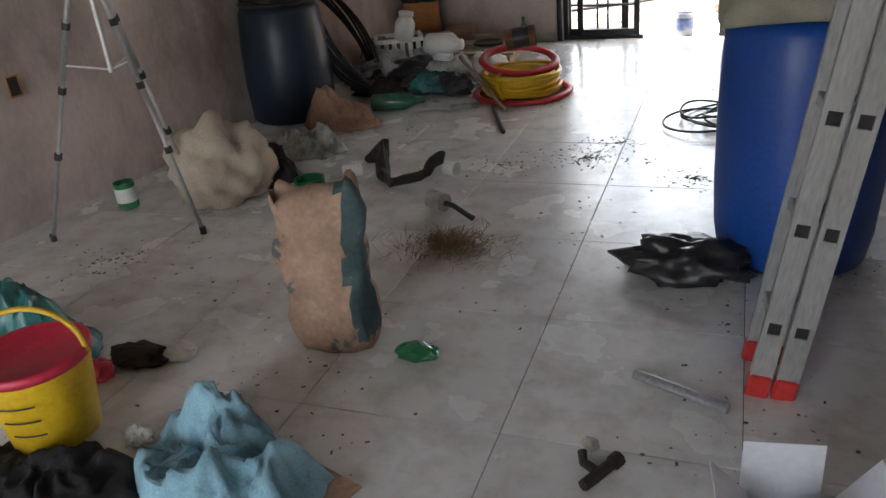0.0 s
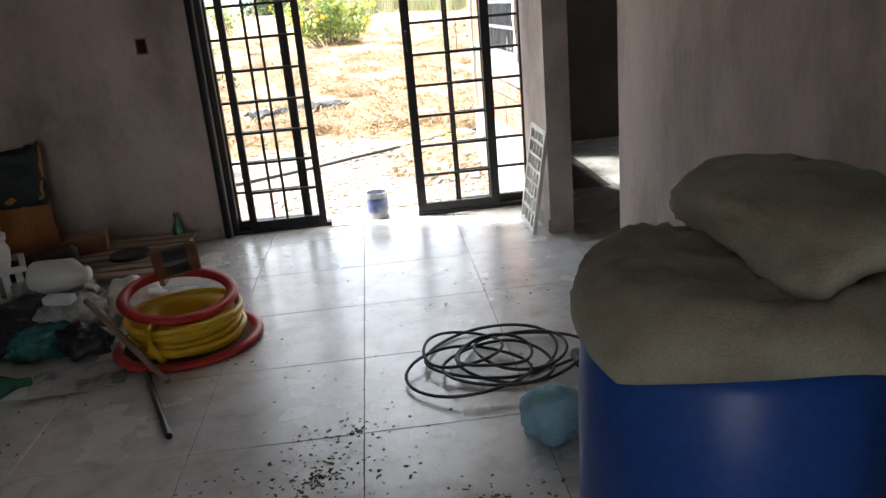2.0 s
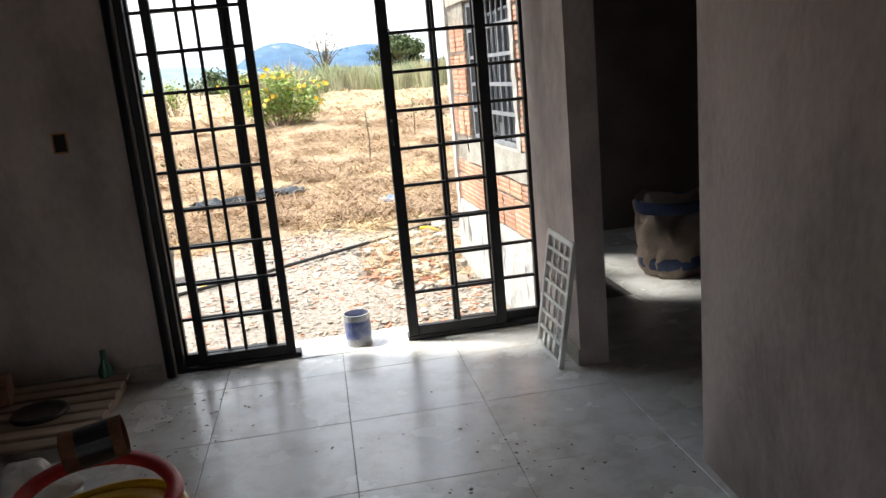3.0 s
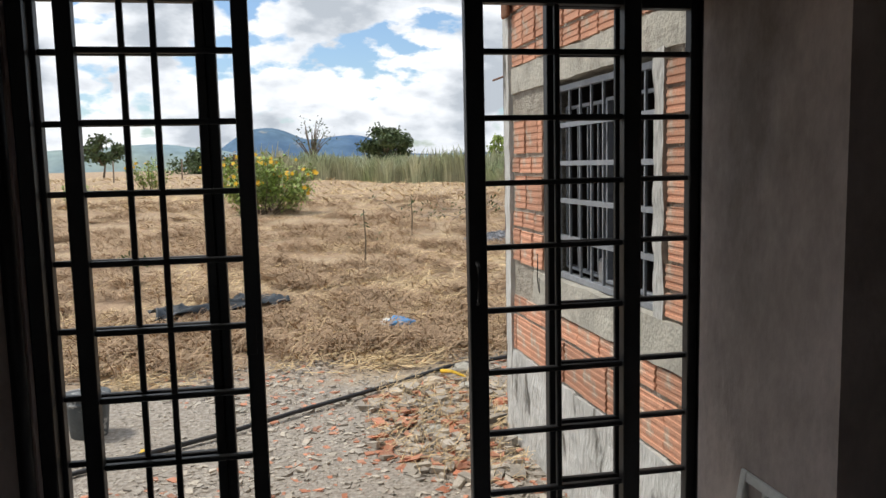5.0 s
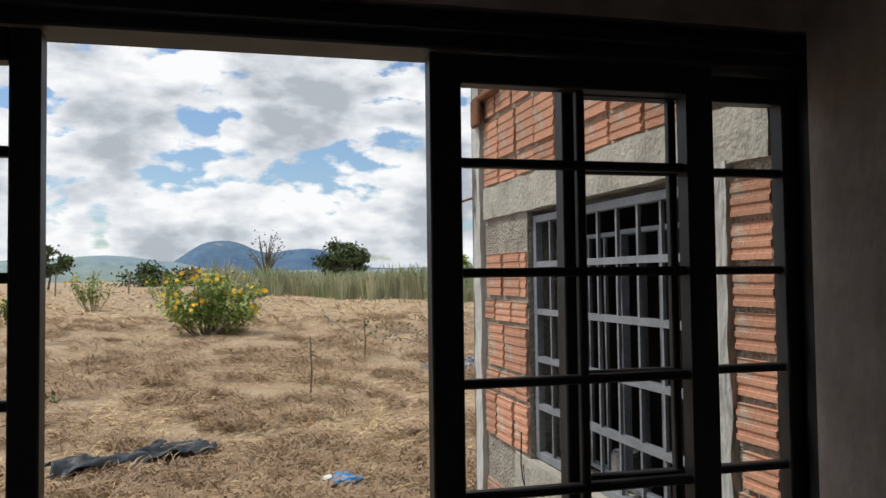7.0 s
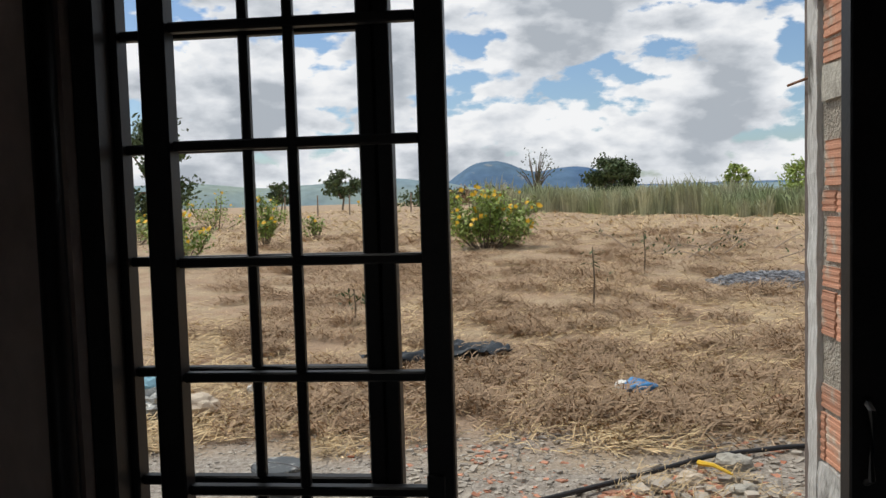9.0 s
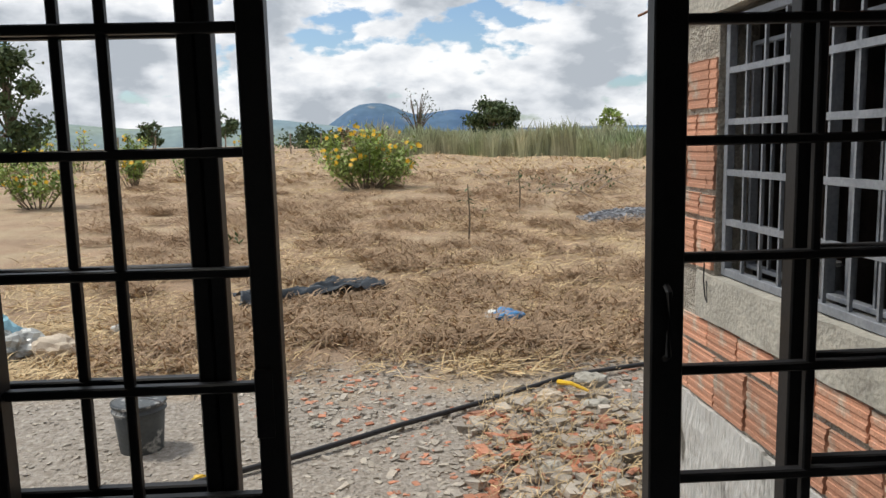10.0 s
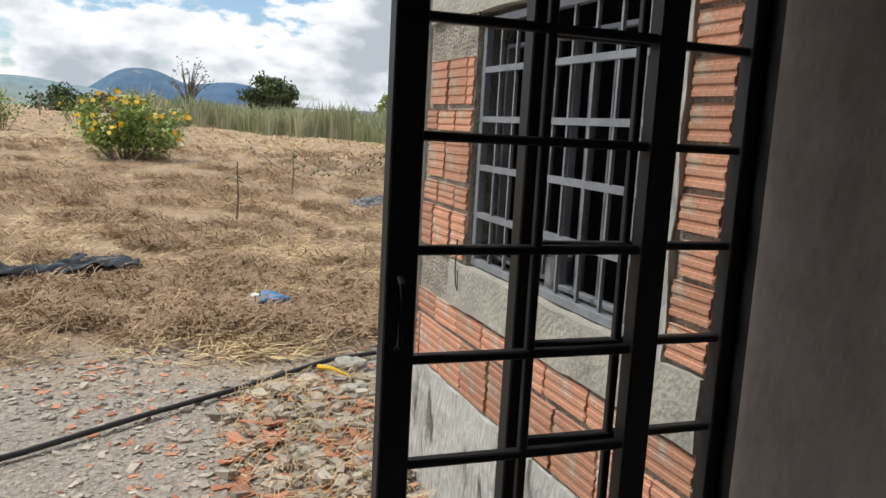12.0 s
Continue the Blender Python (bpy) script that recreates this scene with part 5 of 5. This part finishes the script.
def flower_bush(x, y, w, h, seed, stems=16, leaves=900, flowers=40):
    r = random.Random(seed)
    t = thing("flower_bush", Matrix.Translation(GM(x, y, -0.03)), "leafy green bush with yellow daisy flowers", "bush")
    tips = []
    for _ in range(stems):
        a, d = r.uniform(0, 6.28), w / 2 * r.random() ** 0.6
        top = Vector((d * math.cos(a), d * 0.8 * math.sin(a), h * r.uniform(0.42, 1.08) * (1 - 0.25 * (d / (w / 2)) ** 2)))
        base = Vector((top.x * 0.3, top.y * 0.3, 0))
        part("stalk", tube([base, base.lerp(top, 0.5) + Vector((top.x * 0.12, top.y * 0.12, 0)), top], 0.016, 5, r_end=0.006), M_BARK, t)
        tips.append((base, top))
    verts, faces, fv, ff = [], [], [], []
    for _ in range(leaves):
        base, top = r.choice(tips)
        f = r.uniform(0.22, 1.05) ** 0.6
        c = base.lerp(top, f) + Vector((r.gauss(0, 1), r.gauss(0, 1), r.gauss(0, 0.8))) * w * 0.05
        c.z = max(c.z, 0.06)
        u = Vector((r.uniform(-1, 1), r.uniform(-1, 1), r.uniform(-0.8, 0.5))).normalized() * r.uniform(0.05, 0.1)
        v = u.cross(Vector((r.uniform(-0.4, 0.4), r.uniform(-0.4, 0.4), 1))).normalized() * 0.035
        k = len(verts)
        verts += [tuple(c - u), tuple(c + v - u * 0.1), tuple(c + u), tuple(c - v - u * 0.1)]
        faces.append((k, k + 1, k + 2, k + 3))
    lv = raw("foliage", verts, faces, M_LEAF)
    lv.parent = t
    for _ in range(flowers):
        base, top = r.choice(tips)
        c = top + Vector((r.gauss(0, 1) * w * 0.06, -abs(r.gauss(0, 1)) * w * 0.06, r.gauss(0.3, 0.5) * h * 0.06))
        k = len(fv)
        s = r.uniform(0.05, 0.085)
        nrm = Vector((r.uniform(-0.6, 0.6), -1, r.uniform(0, 1))).normalized()
        u = nrm.cross(Vector((0, 0, 1))).normalized()
        v = u.cross(nrm)
        for i in range(10):
            q = s * (1.0 if i % 2 else 0.6)
            fv.append(tuple(c + u * q * math.cos(i * 0.628) + v * q * math.sin(i * 0.628)))
        ff.append(tuple(range(k, k + 10)))
    fl = raw("bloom", fv, ff, M_FLOWER)
    fl.parent = t
    tagged(fl, kind="stuff")
    tagged(lv, kind="stuff")
    return t


flower_bush(-1.4, 27.4, 2.8, 1.6, 11, 42, 4200, 70)
for k, (x, y, w, h, lv, fl) in enumerate([(-9.0, 24.5, 2.2, 1.4, 1300, 40), (-8.7, 30.3, 1.3, 1.7, 900, 16), (-12.5, 27, 1.8, 1.3, 900, 22), (-6.5, 40, 2.4, 1.5, 900, 8), (-11.8, 40, 2.6, 1.6, 900, 10), (-15, 42, 3.0, 1.7, 900, 12), (-4.4, 46, 1.8, 1.6, 700, 5), (-7.8, 33, 1.0, 1.0, 350, 3), (-18, 38, 3.0, 1.6, 900, 12), (-14.5, 33, 1.6, 1.2, 500, 8)]):
    flower_bush(x, y, w, h, 30 + k, 14, lv, fl)


def place_grass():
    x = rng.uniform(-3, 32)
    front = max(50 - 1.2 * max(x - 3, 0), 33) + 5.0 * noise.noise(Vector((x * 0.3, 0, 0))) + 3.0 * noise.noise(Vector((x * 1.1, 0, 3)))
    y = front + 14 * rng.random() ** 1.6
    return x, y


verts, faces = [], []
for _ in range(42000):
    x, y = place_grass()
    g0 = ground_z(x, y)
    h = rng.uniform(0.5, 1.35) * (1 + 0.7 * noise.noise(Vector((x * 0.35, y * 0.35, 2)))) * (1.25 if rng.random() < 0.06 else 1)
    a, l = rng.uniform(0, 6.28), h * rng.uniform(0.05, 0.35)
    w = rng.uniform(0.015, 0.04)
    k = len(verts)
    dx, dy = math.cos(a) * l, math.sin(a) * l
    verts += [(x - w, y, g0 - 0.05), (x + w, y, g0 - 0.05), (x + dx * 0.4 + w, y + dy * 0.4, g0 + h * 0.7), (x + dx * 0.4 - w, y + dy * 0.4, g0 + h * 0.7), (x + dx, y + dy, g0 + h)]
    faces += [(k, k + 1, k + 2, k + 3), (k + 3, k + 2, k + 4)]
tagged(raw("tall_grass", verts, faces, M_GRASS), "belt of tall green and straw coloured grass", "grass", kind="stuff")


def place_field():
    y = rng.uniform(30, 75)
    x = rng.uniform(-0.55, 0.6) * y
    return x, y, ground_z(x, y)


scatter_blades("field_weeds", 9000, place_field, 0.35, 0.02, 0.02, M_STRAW, "sparse dry weeds over the far field", "weeds", 0.35)


def tree(x, y, h, w, seed, material, name, label, leaves=2600, trunk=0.3, leaf=0.2, bottom=0.3):
    r = random.Random(seed)
    t = thing(name, Matrix.Translation((x, y, ground_z(x, y) - 0.1)), label, "tree")
    bm = bmesh.new()
    tube([(0, 0, 0), (0.05 * h, 0, h * 0.3), (0.0, 0.03 * h, h * 0.6)], h * 0.03 * trunk / 0.3, 7, bm=bm, r_end=h * 0.012)
    part("trunk", bm, M_BARK, t)
    clumps = []
    for _ in range(22):
        a, el = r.uniform(0, 6.28), r.uniform(0, 1)
        d = w / 2 * r.random() ** 0.5 * math.sqrt(max(1 - (2 * el - 0.9) ** 2 * 0.8, 0.1))
        c = Vector((d * math.cos(a), d * math.sin(a), h * (bottom + (0.95 - bottom) * el)))
        clumps.append((c, r.uniform(0.1, 0.19) * w))
        part("limb", tube([(0, 0, h * 0.3), Vector((0, 0, h * 0.4)).lerp(c, 0.6), c], 0.012 * h, 5, r_end=0.004 * h), M_BARK, t)
    verts, faces = [], []
    for _ in range(leaves):
        c, s = r.choice(clumps)
        p = c + Vector((r.gauss(0, 1), r.gauss(0, 1), r.gauss(0, 0.75))) * s * 0.6
        u = Vector((r.uniform(-1, 1), r.uniform(-1, 1), r.uniform(-1, 1))).normalized() * leaf * r.uniform(0.6, 1.3)
        v = u.cross(Vector((r.uniform(-1, 1), r.uniform(-1, 1), r.uniform(-1, 1)))).normalized() * leaf * 0.5
        k = len(verts)
        verts += [tuple(p - u), tuple(p + v), tuple(p + u), tuple(p - v)]
        faces.append((k, k + 1, k + 2, k + 3))
    lv = raw("crown", verts, faces, material)
    lv.parent = t
    return t


tree(8.4, 82, 4.4, 4.4, 1, M_LEAFDARK, "tree", "round dark green tree behind the tall grass", 5200)
tree(20.8, 84, 3.6, 2.4, 2, M_LEAF, "tree", "small open green tree behind the tall grass", 800)
tree(27.0, 84, 3.6, 4.8, 3, M_LEAF, "tree", "broad green tree behind the tall grass", 1500)
tree(0.7, 58, 4.2, 2.6, 4, M_LEAFDARK, "tree", "thin nearly bare young tree in the grass", 130, 0.2, 0.1, 0.5)
tree(-19.0, 44, 6.0, 3.6, 5, M_LEAFDARK, "tree", "tall ivy covered tree at the field edge", 4200, leaf=0.15, bottom=0.08)
tree(-26.0, 46, 4.4, 5.0, 6, M_LEAFDARK, "tree", "dense dark tree at the field edge", 2600, leaf=0.15, bottom=0.05)
tree(-13.2, 120, 2.9, 8.0, 7, M_LEAFDARK, "tree", "low dark tree in the far field", 1800, leaf=0.3, bottom=0.08)
tree(-8.6, 122, 2.5, 5.0, 8, M_STRAWB, "tree", "brown dry tree in the far field", 1200, leaf=0.28, bottom=0.08)
tree(-21, 95, 4.6, 4.0, 9, M_LEAFDARK, "tree", "small palm like tree in the far field", 900, leaf=0.3, bottom=0.45)
tree(-33, 110, 4.0, 3.0, 10, M_LEAFDARK, "tree", "small dark tree in the far field", 700, leaf=0.3)

# felled branches
r4 = random.Random(9)
for k in range(11):
    x, y = r4.uniform(2.0, 5.8), r4.uniform(22.5, 26.0)
    a, l = r4.uniform(-0.6, 0.6) + (math.pi if r4.random() < 0.5 else 0), r4.uniform(0.7, 1.6)
    b0 = Vector(GM(x, y, 0.05))
    b1 = b0 + Vector((l * math.cos(a), l * math.sin(a) * 0.6, r4.uniform(0.1, 0.55)))
    br = thing("cut_branch", Matrix.Translation(b0), "cut pale leafy branch lying in the field", "branch", "felled branches")
    part("limb", tube([(0, 0, 0), (b1 - b0) * 0.5 + Vector((0, 0, 0.1)), b1 - b0], 0.02, 5, r_end=0.008), M_WOOD, br)
    for j in range(4):
        s = (b1 - b0) * r4.uniform(0.3, 0.95)
        part("twig", tube([s, s + Vector((r4.uniform(-0.25, 0.25), r4.uniform(-0.2, 0.2), r4.uniform(0.1, 0.35)))], 0.009, 4, r_end=0.004), M_WOOD, br)
    vs, fs = [], []
    for j in range(14):
        c = (b1 - b0) * r4.uniform(0.2, 1.0) + Vector((r4.gauss(0, 0.12), r4.gauss(0, 0.12), abs(r4.gauss(0.1, 0.12))))
        u = Vector((r4.uniform(-1, 1), r4.uniform(-1, 1), r4.uniform(-1, 1))).normalized() * 0.06
        v = u.cross(Vector((0.3, 0.2, 1))).normalized() * 0.025
        q = len(vs)
        vs += [tuple(c - u), tuple(c + v), tuple(c + u), tuple(c - v)]
        fs.append((q, q + 1, q + 2, q + 3))
    lv = raw("foliage", vs, fs, M_LEAFDARK)
    lv.parent = br

# fence posts at the far left of the field
for k in range(14):
    x, y = -30 + 2.0 * k, 50 + 0.9 * k
    fp = thing("fence_post", Matrix.Translation((x, y, ground_z(x, y))), "thin grey wooden fence post in the field", "fence post", "field fence posts")
    part("post", tube([(0, 0, -0.1), (0.03, 0, 1.4)], 0.06, 6, r_end=0.045), M_STICK, fp)


# hills
def ridge(name, dist, material, label, bumps, base):
    verts, faces = [], []
    n = 240
    for i in range(n + 1):
        az = radians(-60 + 120 * i / n)
        d = math.degrees(az)
        h = base + 0.25 * base * noise.noise(Vector((d * 0.11, dist * 0.01, 0))) + 0.05 * base * noise.noise(Vector((d * 0.9, 0, 2)))
        for c, w, k in bumps:
            h += k * math.exp(-abs((d - c) / w) ** 2.6)
        h = h * dist / 1375 + 2
        for f, g in ((1.0, 0.0), (1.03, 0.55), (1.06, 0.86), (1.1, 1.0)):
            verts.append((dist * f * math.sin(az), dist * f * math.cos(az), GZ - 2 + max(h, 0.5) * g + (h * 0.05 * noise.noise(Vector((d * 0.5, f * 30, 0))) if 0 < g < 1 else 0)))
    for i in range(n):
        for j in range(3):
            k = i * 4 + j
            faces.append((k, k + 4, k + 5, k + 1))
    ob = raw(name, verts, faces, material)
    for p in ob.data.polygons:
        p.use_smooth = True
    return tagged(ob, label, "hills", kind="structure")


ridge("backdrop_hill", 1500, M_HILL, "hill with a rocky crest and blue haze painted into its colour", [(-2.2, 2.9, 56), (3.9, 3.1, 38), (-22, 9, 4)], 21)
ridge("backdrop_ridge", 1150, M_HILLFAR, "low green ridge on the horizon with haze painted into its colour", [(-13, 5, 22), (-25, 7, 28), (-7, 4, 20)], 18)

# ---- tiles, last: pieces of the floor and the wing wall ----
tile_mesh = finish("tile", box(-0.2988, -0.2988, -0.008, 0.2988, 0.2988, 0.0, 0.0015), M_TILE)
for i in range(-6, 8):
    for j in range(-8, 11):
        x, y = -0.28 + 0.3 + 0.6 * i, 3.58 + 0.3 + 0.6 * j
        if y > 6.9 and x < 1.5 or y > 9.2 or x > 3.8:
            continue
        t = new("tile", tile_mesh)
        t.parent = floor
        t.location = (x, y, 0.0)


def rib_brick(length, height, ribs):
    """A hollow clay brick with horizontal ribs on its face, face towards -x."""
    bm = bmesh.new()
    prof = [(0.02, 0.0)]
    n = ribs * 2
    for i in range(n + 1):
        prof.append((-0.012 if i % 2 == 0 else -0.0085, height * (0.02 + 0.96 * i / n)))
        if i < n:
            prof.append((-0.012 if i % 2 == 0 else -0.0085, height * (0.02 + 0.96 * (i + (0.92 if i % 2 == 0 else 0.75)) / n)))
    prof.append((0.02, height))
    a = [bm.verts.new((x, 0.004 * math.sin(z * 50), z)) for x, z in prof]
    b = [bm.verts.new((x, length, z)) for x, z in prof]
    for i in range(len(prof) - 1):
        bm.faces.new((a[i + 1], a[i], b[i], b[i + 1]))
    bm.faces.new(a)
    bm.faces.new(b[::-1])
    return finish("brick", bm, M_BRICK)


BR = {}


def lay(s0, s1, z, h, length, ribs, shift, r):
    s = s0 - shift
    while s < s1 - 0.02:
        a, b = max(s, s0), min(s + length, s1)
        if b - a > 0.03:
            key = (round((b - a) / 0.02), round(h, 2), ribs)
            if key not in BR:
                BR[key] = rib_brick(key[0] * 0.02, h, ribs)
            o = new("brick", BR[key])
            o.parent = wing
            o.matrix_local = pose(r.uniform(-0.004, 0.003), a, z + r.uniform(-0.003, 0.003), r.uniform(-0.5, 0.5), 0, r.uniform(-0.4, 0.4))
        s += length + 0.014


rb = random.Random(3)
# far side of the window
z = 0.955
for h, ln, rbs in ((0.185, 0.185, 5), (0.085, 0.185, 3), (0.185, 0.185, 5), (0.085, 0.185, 3), (0.185, 0.185, 5), (0.185, 0.185, 5)):
    if z + h < 1.94:
        lay(W1 + 0.005, S1 - 0.085, z, h, ln, rbs, rb.uniform(0, 0.15), rb)
    z += h + 0.017
# under the sill
lay(S0, S1 - 0.08, 0.43, 0.205, 0.235, 6, 0.1, rb)
lay(S0, S1 - 0.08, 0.655, 0.1, 0.235, 3, 0.03, rb)
# near side of the window, laid flat
z = 0.955
while z < 1.82:
    lay(S0, W0 - 0.08, z, 0.088, 0.27, 3, rb.uniform(0, 0.2), rb)
    z += 0.103
# above the lintel
z = 2.055
for h, rbs in ((0.085, 3), (0.185, 5), (0.185, 5), (0.14, 4)):
    lay(S0, S1 - 0.08, z, h, 0.185, rbs, rb.uniform(0, 0.18), rb)
    z += h + 0.016
